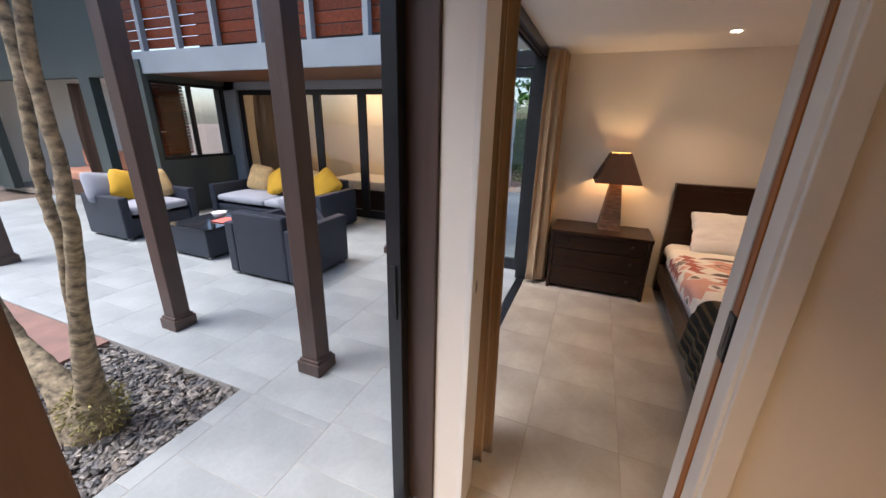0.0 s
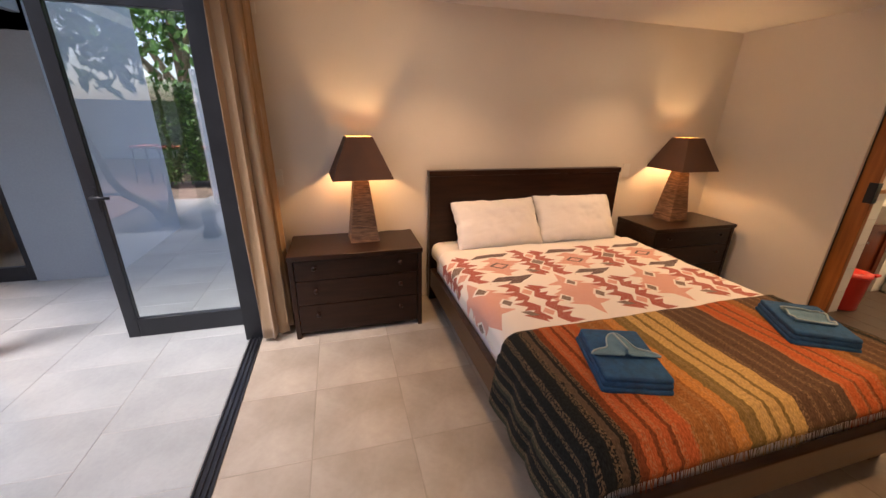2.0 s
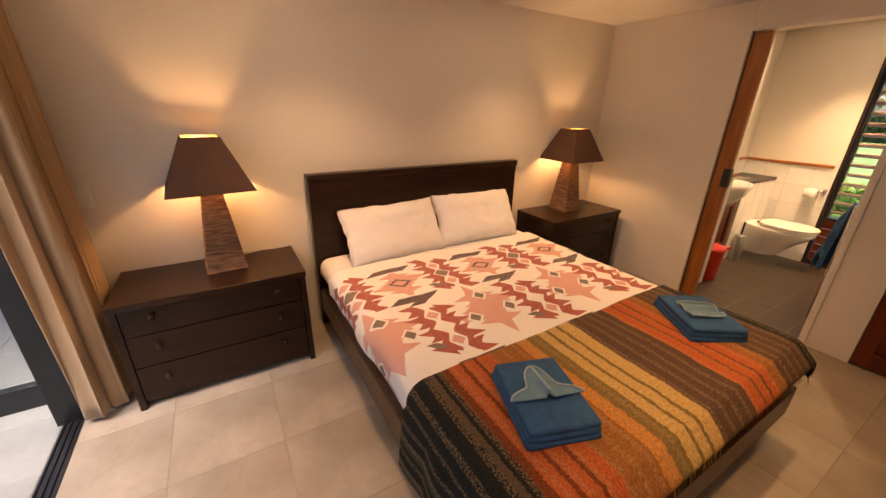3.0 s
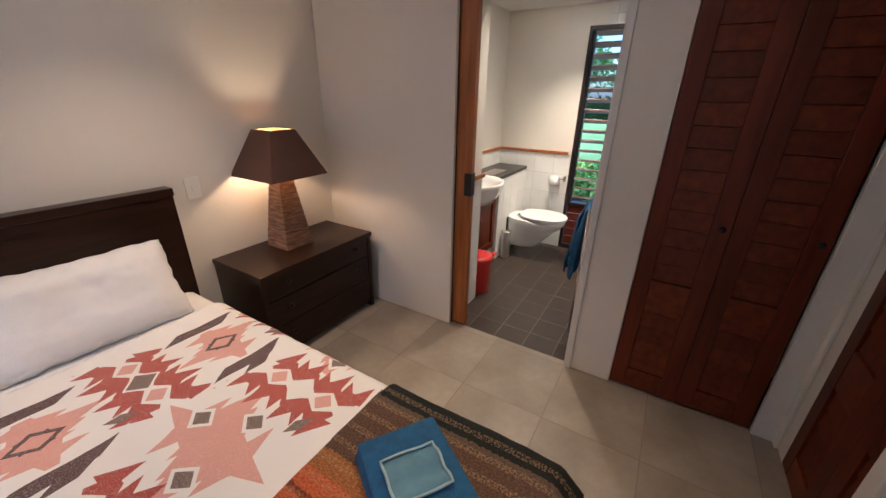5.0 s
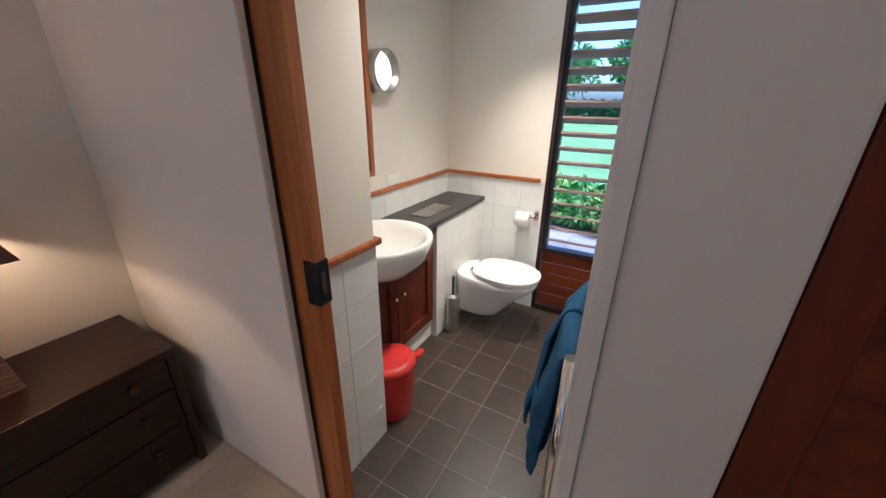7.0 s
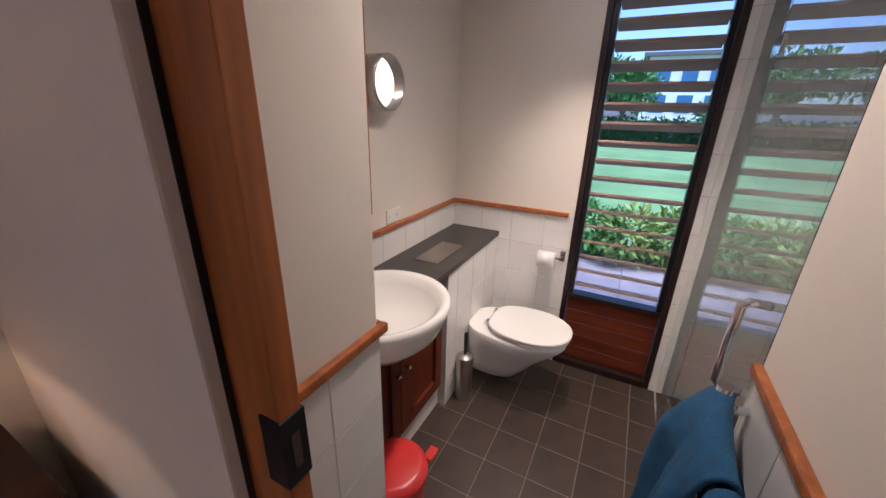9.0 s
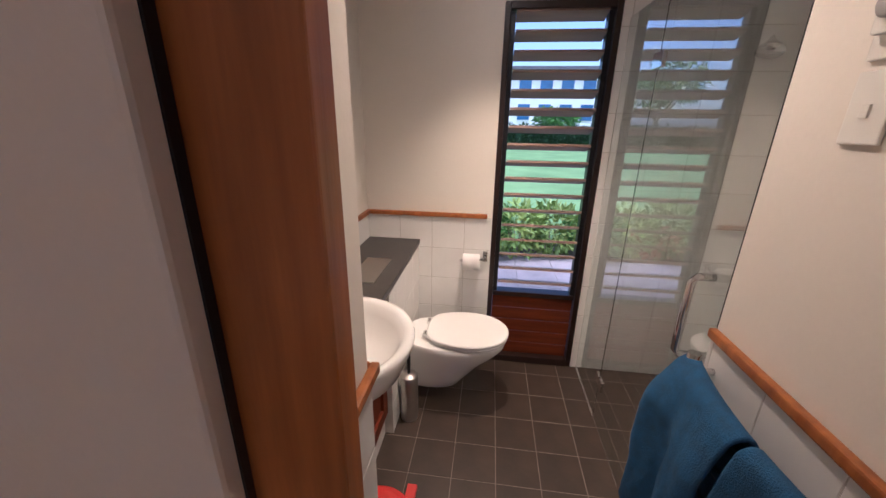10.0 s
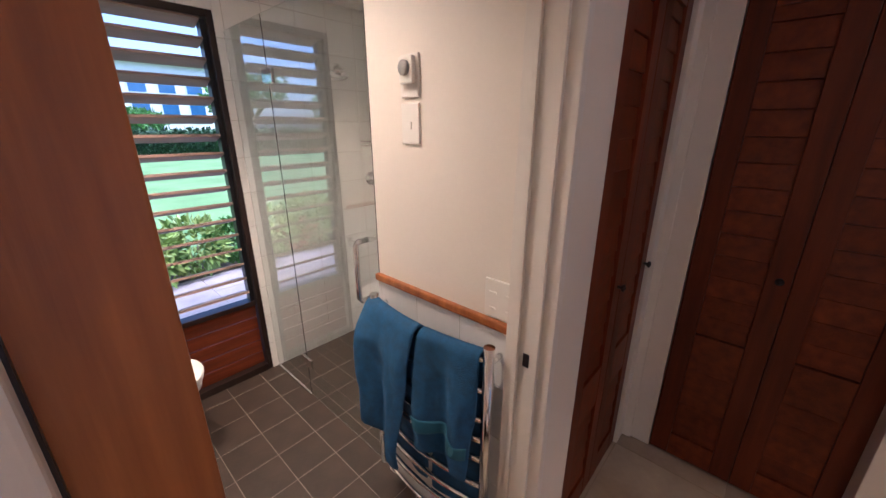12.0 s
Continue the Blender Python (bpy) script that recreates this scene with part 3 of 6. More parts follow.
def drape(s, half, top, drop):
    """Across the bed: s in -1..1 over the whole cloth; beyond half it turns down over the rounded edge."""
    w = s * (half + drop)
    if abs(w) <= half - 0.03:
        return w, top
    over = abs(w) - (half - 0.03)
    sign = 1 if w > 0 else -1
    a = min(over / 0.06, math.pi / 2)
    x = half - 0.03 + 0.06 * math.sin(a)
    z = top - 0.06 * (1 - math.cos(a)) - max(0, over - 0.06 * math.pi / 2)
    return sign * x, z


def quilt(u, v):
    x, z = drape(u * 2 - 1, 0.80, MZ + 0.012, 0.14)
    y = 4.02 - v * 1.32
    puff = 0.012 * noise.noise((x * 3.1, y * 3.1, 5)) + ripple(x, y, 1.4)
    side = 0.018 * noise.noise((y * 5, x * 2, 1)) if z < MZ - 0.03 else 0
    return Vector(((MX0 + MX1) / 2 + x + (side if x > 0 else -side), y, z + puff))


qc = tagged(part("quilt", sheet(96, 70, quilt, 0.018), print_mat()), "off-white quilt printed with jagged rust and pink motifs", "quilt")
for u in (0.0, 1.0):
    part("side_hem", tube(bmesh.new(), [quilt(u, k / 60) for k in range(61)], 0.011, 8), LINEN, qc)
part("top_hem", tube(bmesh.new(), [quilt(0.04 + 0.92 * k / 80, 0.0) + Vector((0, 0, -0.009)) for k in range(81)], 0.011, 8), LINEN, qc)


def turned_sheet(u, v):
    x, z = drape(u * 2 - 1, 0.80, MZ + 0.004, 0.10)
    y = 4.292 - v * 0.36
    return Vector(((MX0 + MX1) / 2 + x, y, z + ripple(x, y, 1.2)))


tagged(part("bed_sheet", sheet(60, 16, turned_sheet, 0.006), LINEN), "white bed sheet tucked under the pillows", "sheet")


def pillow(x, y, z, w, h, lean, roll, label):
    bm = bmesh.new()
    bmesh.ops.create_grid(bm, x_segments=44, y_segments=30, size=1)
    top = bm.verts[:]
    for v in top:
        a, b = v.co.x, v.co.y
        t = (1 - a ** 4) ** 0.5 * (1 - b ** 4) ** 0.5 if abs(a) < 1 and abs(b) < 1 else 0
        pin = 1 - 0.05 * (1 - abs(b)) ** 1.5 * abs(a) ** 4 - 0.04 * (1 - abs(a)) * abs(b) ** 4
        wr = 0.014 * noise.noise((a * 3 + x, b * 3, 1)) + 0.012 * (0.5 - abs(noise.noise((a * 5 + b * 2 + x, b * 6 - a * 2, 2))))
        v.co = Vector((a * w / 2 * pin + 0.010 * noise.noise((b * 5, x, 3)) * a ** 4, b * h / 2 * pin + 0.012 * noise.noise((a * 6, x, 4)) * b ** 4, 0.075 * t + wr * t))
    back = bmesh.ops.duplicate(bm, geom=bm.faces[:])
    for g in back["geom"]:
        if isinstance(g, bmesh.types.BMVert):
            g.co.z *= -0.8
    bmesh.ops.remove_doubles(bm, verts=bm.verts[:], dist=0.0005)
    recalc(bm)
    for f in bm.faces:
        f.smooth = True
    bmesh.ops.transform(bm, matrix=pose(x, y, z, lean, 0, roll), verts=bm.verts)
    return tagged(part("pillow", bm, LINEN), label, "pillow", "white pillows on the bed")


pillow(1.635, 4.165, 0.675, 0.72, 0.40, 56, 3, "plump white pillow leaning on the headboard beside the sheet")
pillow(2.335, 4.185, 0.68, 0.70, 0.40, 58, -3, "plump white pillow with a crumpled edge, leaning on the headboard")


def blanket_mat():
    """A woven throw: stripes across its width with rows of small dashes."""
    m = bpy.data.materials.new("striped_woven_throw")
    m.use_nodes = True
    n, l = m.node_tree.nodes, m.node_tree.links
    b = n["Principled BSDF"]
    b.inputs["Roughness"].default_value, b.inputs["Specular IOR Level"].default_value = 0.95, 0.15
    uvn, sep = n.new("ShaderNodeUVMap"), n.new("ShaderNodeSeparateXYZ")
    l.new(uvn.outputs[0], sep.inputs[0])
    ramp = n.new("ShaderNodeValToRGB")
    ramp.color_ramp.interpolation = "CONSTANT"
    BLK, MAR, RST, ORG, BRN, OLV, GLD, PLM = (0.020, 0.022, 0.021), (0.20, 0.055, 0.022), (0.46, 0.115, 0.036), (0.52, 0.23, 0.06), (0.31, 0.13, 0.038), (0.22, 0.150, 0.052), (0.54, 0.36, 0.13), (0.11, 0.066, 0.042)
    GRN, GRY = (0.060, 0.060, 0.042), (0.115, 0.080, 0.052)
    stops = [(0.0, GRN), (0.02, BLK), (0.06, GRN), (0.08, BLK), (0.195, GRY), (0.207, BLK), (0.22, MAR), (0.235, RST), (0.258, MAR), (0.266, RST), (0.292, MAR), (0.300, RST), (0.332, BRN), 
             (0.402, ORG), (0.428, OLV), (0.458, GLD), (0.482, OLV), (0.490, GLD), (0.512, OLV), (0.520, GLD), (0.552, PLM), (0.669, RST), (0.700, MAR), (0.708, RST), (0.732, MAR), (0.740, RST), (0.768, BRN), (0.80, PLM), (0.90, GRY), (0.915, BLK), (1.0, BLK)]
    el = ramp.color_ramp.elements
    el[0].position, el[0].color = stops[0][0], (*stops[0][1], 1)
    el[1].position, el[1].color = stops[-1][0], (*stops[-1][1], 1)
    for p, c in stops[1:-1]:
        e = el.new(p)
        e.color = (*c, 1)
    wob = n.new("ShaderNodeTexNoise")
    wob.inputs["Scale"].default_value = 60
    l.new(uvn.outputs[0], wob.inputs["Vector"])
    jig = n.new("ShaderNodeMath")
    jig.operation = "MULTIPLY_ADD"
    jig.inputs[1].default_value = 0.010
    l.new(wob.outputs["Fac"], jig.inputs[0]), l.new(sep.outputs[0], jig.inputs[2])
    l.new(jig.outputs[0], ramp.inputs[0])
    mp = n.new("ShaderNodeMapping")
    mp.inputs["Scale"].default_value = (300, 110, 1)
    l.new(uvn.outputs[0], mp.inputs["Vector"])
    dash = n.new("ShaderNodeTexNoise")
    dash.inputs["Scale"].default_value, dash.inputs["Detail"].default_value = 1.0, 1
    l.new(mp.outputs[0], dash.inputs["Vector"])
    wav = n.new("ShaderNodeTexWave")
    wav.wave_type, wav.bands_direction = "BANDS", "X"
    wav.inputs["Scale"].default_value, wav.inputs["Distortion"].default_value = 11.0, 0.3
    l.new(uvn.outputs[0], wav.inputs["Vector"])
    mul = n.new("ShaderNodeMath")
    mul.operation = "MULTIPLY"
    thr = n.new("ShaderNodeMath")
    thr.operation = "GREATER_THAN"
    thr.inputs[1].default_value = 0.50
    l.new(dash.outputs["Fac"], thr.inputs[0])
    gate = n.new("ShaderNodeMath")
    gate.operation = "GREATER_THAN"
    gate.inputs[1].default_value = 0.72
    l.new(wav.outputs["Fac"], gate.inputs[0])
    l.new(thr.outputs[0], mul.inputs[0]), l.new(gate.outputs[0], mul.inputs[1])
    half = n.new("ShaderNodeMath")
    half.operation = "MULTIPLY"
    half.inputs[1].default_value = 0.32
    l.new(mul.outputs[0], half.inputs[0])
    mx = n.new("ShaderNodeMix")
    mx.data_type = "RGBA"
    l.new(half.outputs[0], mx.inputs["Factor"]), l.new(ramp.outputs[0], mx.inputs["A"])
    mx.inputs["B"].default_value = (0.46, 0.31, 0.16, 1)
    mq = n.new("ShaderNodeMapping")
    mq.inputs["Scale"].default_value = (520, 70, 1)
    l.new(uvn.outputs[0], mq.inputs["Vector"])
    yarn = n.new("ShaderNodeTexNoise")
    yarn.inputs["Scale"].default_value, yarn.inputs["Detail"].default_value = 1.0, 2
    l.new(mq.outputs[0], yarn.inputs["Vector"])
    fade = n.new("ShaderNodeMapRange")
    fade.inputs["From Min"].default_value, fade.inputs["From Max"].default_value = 0.35, 0.68
    fade.inputs["To Min"].default_value, fade.inputs["To Max"].default_value = 0.62, 1.22
    l.new(yarn.outputs["Fac"], fade.inputs["Value"])
    tone = n.new("ShaderNodeHueSaturation")
    l.new(mx.outputs["Result"], tone.inputs["Color"]), l.new(fade.outputs[0], tone.inputs["Value"])
    l.new(tone.outputs[0], b.inputs["Base Color"])
    fine = n.new("ShaderNodeTexNoise")
    fine.inputs["Scale"].default_value = 180
    tc = n.new("ShaderNodeTexCoord")
    l.new(tc.outputs["Object"], fine.inputs["Vector"])
    bp = n.new("ShaderNodeBump")
    bp.inputs["Strength"].default_value, bp.inputs["Distance"].default_value = 0.6, 0.004
    l.new(fine.outputs["Fac"], bp.inputs["Height"]), l.new(bp.outputs[0], b.inputs["Normal"])
    return m


THROW = blanket_mat()


def throw_point(u, v):
    """Hangs 0.36 over the window side, 0.14 over the other, and a little over the foot."""
    span = 0.36 + 1.62 + 0.12
    w = u * span - 0.36
    top, x, z = MZ + 0.040, 0.0, 0.0
    if w < 0.03:
        over = 0.03 - w
        a = min(over / 0.07, math.pi / 2)
        x, z = 0.03 - 0.07 * math.sin(a) - 0.10 * max(0, over - 0.11), top - 0.07 * (1 - math.cos(a)) - max(0, over - 0.11)
    elif w > 1.59:
        over = w - 1.59
        a = min(over / 0.07, math.pi / 2)
        x, z = 1.59 + 0.07 * math.sin(a), top - 0.07 * (1 - math.cos(a)) - max(0, over - 0.11)
    else:
        x, z = w, top
    y = 2.895 + 0.02 * (u - 0.5) - v * 0.70
    low = max(0, 2.285 - y)
    z -= low * 1.0 + (0.05 * low if z < MZ else 0)
    y = max(y, 2.238 - 0.02 * v) if y < 2.26 else y
    fold = 0.014 * math.sin(y * 15 + 2 * noise.noise((y * 3, 0, 7))) if z < MZ - 0.06 else 0
    return Vector((MX0 - 0.012 + x + (-abs(fold) if w < 0.5 else 0), y, z + ripple(x, y, 1.6) + 0.004))


throw = thing("throw_blanket", (0, 0, 0), "striped rust, gold and charcoal woven throw across the bed foot", "blanket")
part("cloth", sheet(120, 56, throw_point, 0.008), THROW, throw)
fr = bmesh.new()
uvl = fr.loops.layers.uv.new("UVMap")
for i in range(230):
    u = (i + random.random() * 0.7) / 230
    p = throw_point(u, 1.0)
    q = p + Vector((random.uniform(-0.008, 0.008), -0.006 - random.random() * 0.006, -0.03 - random.random() * 0.02))
    f = fr.faces.new([fr.verts.new(c) for c in (p + Vector((-0.0025, 0, 0)), p + Vector((0.0025, 0, 0)), q + Vector((0.0015, 0, 0)), q - Vector((0.0015, 0, 0)))])
    for lp in f.loops:
        lp[uvl].uv = (u, 0.99)
bmesh.ops.solidify(fr, geom=fr.faces[:], thickness=0.002)
tagged(part("fringe", fr, THROW, throw), "short woollen fringe", kind="stuff")


def folded_towel(x, y, turn, label):
    """A folded bath towel with a washcloth pleated on top."""
    t = thing("folded_towel", (x, y, MZ + 0.045), label, "towel", "folded towels on the bed", turn)
    for i in range(3):
        b = bmesh.new()
        box(b, -0.125 + 0.003 * i, 0.125 - 0.002 * i, -0.165 + 0.004 * i, 0.165 - 0.003 * i, 0.022 * i, 0.022 * i + 0.0235, 0.0105)
        bmesh.ops.subdivide_edges(b, edges=b.edges[:], cuts=1)
        for v in b.verts:
            v.co += Vector((0.004 * noise.noise((v.co.x * 9, v.co.y * 9, i)), 0.004 * noise.noise((v.co.y * 9, v.co.x * 9, i + 4)), 0.0025 * noise.noise((v.co.x * 12, v.co.y * 12, i + 9))))
        for f in b.faces:
            f.smooth = True
        part("fold", b, TOWEL, t)
    return t


def pleated(u, v):
    a = (u - 0.5) * 2.9
    r = 0.012 + 0.108 * v * (0.78 + 0.22 * math.cos(4 * a))
    return Vector((r * math.sin(a) * 1.1, -0.055 + r * math.cos(a) * 1.3, 0.0745 + 0.013 * (1 - v) + 0.016 * (1 - 0.6 * v) * max(0, math.cos(a * 2.9)) ** 3))


ta = folded_towel(1.475, 2.585, -19, "folded teal towel with a fan-pleated pale washcloth, on the throw")
wc = part("washcloth", sheet(48, 10, pleated, 0.004), CLOTH, ta, "pale blue pleated washcloth")
part("hem", tube(bmesh.new(), [pleated(i / 48, 1.0) + Vector((0, 0, 0.003)) for i in range(49)], 0.0035, 6), HEM, wc, "paler stitched hem")
part("ridge", tube(bmesh.new(), [pleated(0.5, k / 6) + Vector((0, 0, 0.003)) for k in range(7)], 0.004, 6), HEM, wc)
tb = folded_towel(2.505, 2.595, -33, "folded teal towel with a square pale washcloth, on the throw")


def squared(u, v):
    x, y = (u - 0.5) * 0.15, (v - 0.5) * 0.13
    return Vector((x, y, 0.077 + 0.006 * math.sin(v * 12) + 0.006 * noise.noise((x * 20, y * 20, 2))))


sq = part("washcloth", sheet(16, 16, squared, 0.012), CLOTH, tb, "pale blue folded washcloth")
edge = [(k / 10, 0.0) for k in range(11)] + [(1.0, k / 10) for k in range(1, 11)] + [(1 - k / 10, 1.0) for k in range(1, 11)] + [(0.0, 1 - k / 10) for k in range(1, 11)]
part("hem", tube(bmesh.new(), [squared(u, v) + Vector((0, 0, 0.004)) for u, v in edge], 0.004, 6), HEM, sq, "paler stitched hem")


# ---- bedside lamps ----
def wrapped_mat():
    """Coiled cord: fine rings round the foot."""
    m = mat("wrapped_cane", (0.36, 0.21, 0.12), 0.6, tint=(0.10, 0.05, 0.028), scale=16, bump=0.8, bump_scale=50, stretch=(1, 1, 7), per_piece=0.25, fine=0.12)
    return m


CANE = wrapped_mat()
BULB = glow_mat("warm_bulb", (1.0, 0.62, 0.28), 8.0)


def table_lamp(x, y, turn, label):
    z = 0.606
    t = thing("table_lamp", (x, y, z), label, "lamp", "bedside lamps", turn)
    part("foot", boxes((-0.1, 0.1, -0.1, 0.1, 0.0, 0.012), bevel=0.003), CANE, t)
    b = bmesh.new()
    rows = 34
    for i in range(rows):
        h0, h1 = 0.012 + i * 0.43 / rows, 0.012 + (i + 0.86) * 0.43 / rows
        w = 0.097 - 0.050 * i / rows + 0.0012 * math.sin(i * 2.1)
        box(b, -w, w, -w, w, h0, h1 + 0.002)
    tagged(part("base", b, CANE, t), "tapered foot of stacked cane rings", kind="stuff")
    part("stem", tube(bmesh.new(), [(0, 0, 0.44), (0, 0, 0.475)], 0.012), BLACK, t)
    sh = bmesh.new()
    ring = []
    for w, h in ((0.197, 0.452), (0.085, 0.716)):
        for k in (1, -1):
            ww = w if k > 0 else w - 0.006
            ring.append([sh.verts.new((sx * ww, sy * ww, h)) for sx, sy in ((-1, -1), (1, -1), (1, 1), (-1, 1))])
    for a in range(4):
        c = (a + 1) % 4
        sh.faces.new((ring[0][a], ring[0][c], ring[2][c], ring[2][a])).material_index = 0
        sh.faces.new((ring[1][c], ring[1][a], ring[3][a], ring[3][c])).material_index = 1
        sh.faces.new((ring[0][c], ring[0][a], ring[1][a], ring[1][c])).material_index = 0
        sh.faces.new((ring[2][a], ring[2][c], ring[3][c], ring[3][a])).material_index = 0
    part("shade", sh, [SHADE, SHADE_IN], t, "dark brown tapered fabric shade")
    bl = bmesh.new()
    lathe(bl, [(0.0, 0.47), (0.016, 0.472), (0.013, 0.480), (0.028, 0.520), (0.024, 0.545), (0.0, 0.556)], 16)
    part("bulb", bl, BULB, t)
    lamp("table_lamp_glow", "POINT", pose(x, y, z + 0.572), TABLE_W, (1.0, 0.60, 0.25), shadow_soft_size=0.026)
    return t


table_lamp(0.605, 4.225, 4, "lit table lamp, cane-wrapped tapered foot, dark brown shade, near the curtain")
table_lamp(3.375, 4.215, 0, "lit table lamp, cane-wrapped tapered foot, dark brown shade, near the corner")


# ---- curtains ----
def curtain(points, z0, z1, amp, waves, label, cloth=CURTAIN, group="bedroom curtains"):
    """A gathered curtain along a plan line."""
    pts = [Vector((*p, 0)) for p in points]
    lens = [0]
    for a, c in zip(pts, pts[1:]):
        lens.append(lens[-1] + (c - a).length)

    def at(s):
        s *= lens[-1]
        for i in range(len(pts) - 1):
            if s <= lens[i + 1] + 1e-9:
                return pts[i].lerp(pts[i + 1], (s - lens[i]) / max(1e-9, lens[i + 1] - lens[i])), (pts[i + 1] - pts[i]).normalized()
        return pts[-1], (pts[-1] - pts[-2]).normalized()

    def f(u, v):
        p, d = at(u)
        nrm = Vector((-d.y, d.x, 0))
        ph = u * waves * 2 * math.pi + 1.5 * noise.noise((u * 4, v * 1.3, 2))
        k = amp * (0.6 + 0.7 * v) * (1 + 0.7 * noise.noise((u * 7, v * 0.9, 9)))
        return p + nrm * (k * math.sin(ph)) + d * (0.012 * math.sin(ph * 2)) + Vector((0, 0, z1 - v * (z1 - z0)))
    return tagged(part("curtain", sheet(int(waves * 14), 24, f, 0.003), cloth), label, "curtain", group)


curtain([(-0.105, 3.945), (0.01, 4.0), (0.03, 4.25), (-0.02, 4.36)], 0.03, 2.16, 0.035, 6, "golden beige curtain gathered beside the nightstand")
curtain([(-0.03, 1.62), (0.05, 1.65), (0.075, 1.78), (-0.02, 1.86)], 0.04, 2.16, 0.042, 5, "golden beige curtain gathered beside the entry")

cord = tube(bmesh.new(), [(0.62, 4.32, 0.612), (0.80, 4.375, 0.612), (1.0, 4.388, 0.60), (1.02, 4.388, 0.45), (1.045, 4.386, 0.22), (1.06, 4.385, 0.03), (1.0, 4.38, 0.012)], 0.003, 8)
tagged(part("lamp_cord", cord, PLASTIC), "thin white lamp cord running down behind the nightstand", "cord")

# ---- downlights ----
GLOW = glow_mat("downlight_lens", (1.0, 0.78, 0.50), 60.0)


def downlight(x, y, z, power, color, label, wide=1.75):
    t = thing("downlight", (x, y, z), label, "ceiling light", "recessed downlights")
    b = bmesh.new()
    lathe(b, [(0.030, 0.002), (0.046, -0.004), (0.048, -0.001), (0.048, 0.0)], 28)
    part("rim", recalc(b), PLASTIC, t)
    c = bmesh.new()
    lathe(c, [(0.0, -0.003), (0.029, -0.003), (0.029, 0.0)], 20)
    part("lens", c, GLOW, t)
    lamp("downlight_beam", "SPOT", look((x, y, z - 0.012), (x, y, 0)), power, color, spot_size=wide, spot_blend=1.0, shadow_soft_size=0.03)


for px_, py_ in ((1.154, 3.75), (2.70, 3.77)):
    downlight(px_, py_, CEILING, BED_W, (1.0, 0.62, 0.31), "small round recessed downlight, lit, in the bedroom ceiling", 1.9)
downlight(5.42, 3.05, BATH_CEILING, BATH_W * 1.45, (1.0, 0.69, 0.36), "small round recessed downlight, lit, in the bathroom ceiling", 1.45)
downlight(4.75, 2.98, BATH_CEILING, BATH_W * 0.8, (1.0, 0.69, 0.36), "small round recessed downlight, lit, in the bathroom ceiling", 2.5)
downlight(2.98, 2.50, CEILING, PASSAGE_W, (1.0, 0.58, 0.24), "small round recessed downlight, lit, in the ceiling near the wardrobe", 1.3)
downlight(1.90, 2.10, CEILING, FOOT_W, (1.0, 0.60, 0.28), "small round recessed downlight, lit, in the ceiling over the bed foot", 1.2)
downlight(0.6, 0.3, CEILING + 0.05, HALL_W, (1.0, 0.66, 0.36), "small round recessed downlight, lit, in the hall ceiling")


# ---- plates on the walls ----
def plate(at, turn, w, h, rockers, label, category="switch"):
    """A wall plate facing -y before its turn."""
    t = thing("wall_plate", at, label, category, "", turn)
    part("cover", boxes((-w / 2, w / 2, -0.009, 0, -h / 2, h / 2), bevel=0.003), PLASTIC, t)
    for x, z, rw, rh in rockers:
        part("rocker", boxes((x - rw / 2, x + rw / 2, -0.013, -0.009, z - rh / 2, z + rh / 2), bevel=0.001), PLASTIC, t)
    return t


plate((0.05, NORTH, 1.03), 0, 0.075, 0.118, [(0, 0, 0.014, 0.022)], "white plastic light switch beside the curtain")
plate((2.955, NORTH, 1.03), 0, 0.075, 0.118, [(0, 0, 0.014, 0.022)], "white plastic light switch beside the headboard")
plate((0.03, NORTH, 2.05), 0, 0.05, 0.06, [], "small cream sensor box under the ceiling", "sensor")
plate((4.445, BS, 1.558), 180, 0.076, 0.118, [(0, -0.005, 0.016, 0.022)], "white plastic light switch on the bathroom wall")
th = plate((4.443, BS, 1.692), 180, 0.076, 0.118, [], "white heater thermostat with a round dial", "thermostat")
dial = bmesh.new()
box(dial, -0.028, 0.028, -0.026, -0.009, -0.022, 0.052, 0.005)
part("body", dial, PLASTIC, th)
dl = bmesh.new()
lathe(dl, [(0.021, 0), (0.021, 0.008), (0.017, 0.012), (0.0, 0.012)], 24)
bmesh.ops.transform(dl, matrix=pose(0, -0.026, 0.020, 90, 0, 0), verts=dl.verts)
part("dial", dl, mat("grey_dial_plastic", (0.38, 0.375, 0.36), 0.5, 0.05, 8, 0.0, 40), th, "grey round dial")
plate((4.085, BS, 1.077), 180, 0.115, 0.118, [(-0.028, 0.02, 0.024, 0.006), (0.028, 0.02, 0.024, 0.006), (-0.028, -0.03, 0.02, 0.008), (0.028, -0.03, 0.02, 0.008)], "white double power outlet above the timber rail", "outlet")
plate((5.143, BN, 1.052), 0, 0.115, 0.07, [(-0.03, 0.0, 0.02, 0.008), (0.03, 0.0, 0.02, 0.008)], "white power outlet above the timber rail", "outlet")

# ---- bathroom joinery ----
structure("timber_rail", boxes((4.035, 4.374, 3.304, 3.326, 0.985, 1.012), (4.352, 4.374, 3.326, BN, 0.985, 1.012), (4.374, BE, BN - 0.022, BN, 0.985, 1.012), (BE - 0.022, BE, WIN_Y1 + 0.03, BN - 0.022, 0.985, 1.012),
                               (4.03, SHOWER_W, BS, BS + 0.022, 0.985, 1.012), bevel=0.006), DOORWOOD, "orange timber dado rail above the tiles", "trim")
structure("cistern_wall", boxes((5.14, BE - 0.003, 3.508, BN - 0.003, -0.05, 0.812)), WGROUT, "tiled boxed-in cistern wall", "wall")
ledge = thing("stone_ledge", (5.105, 3.66, 0.805), "dark stone ledge over the cistern and the vanity", "ledge")
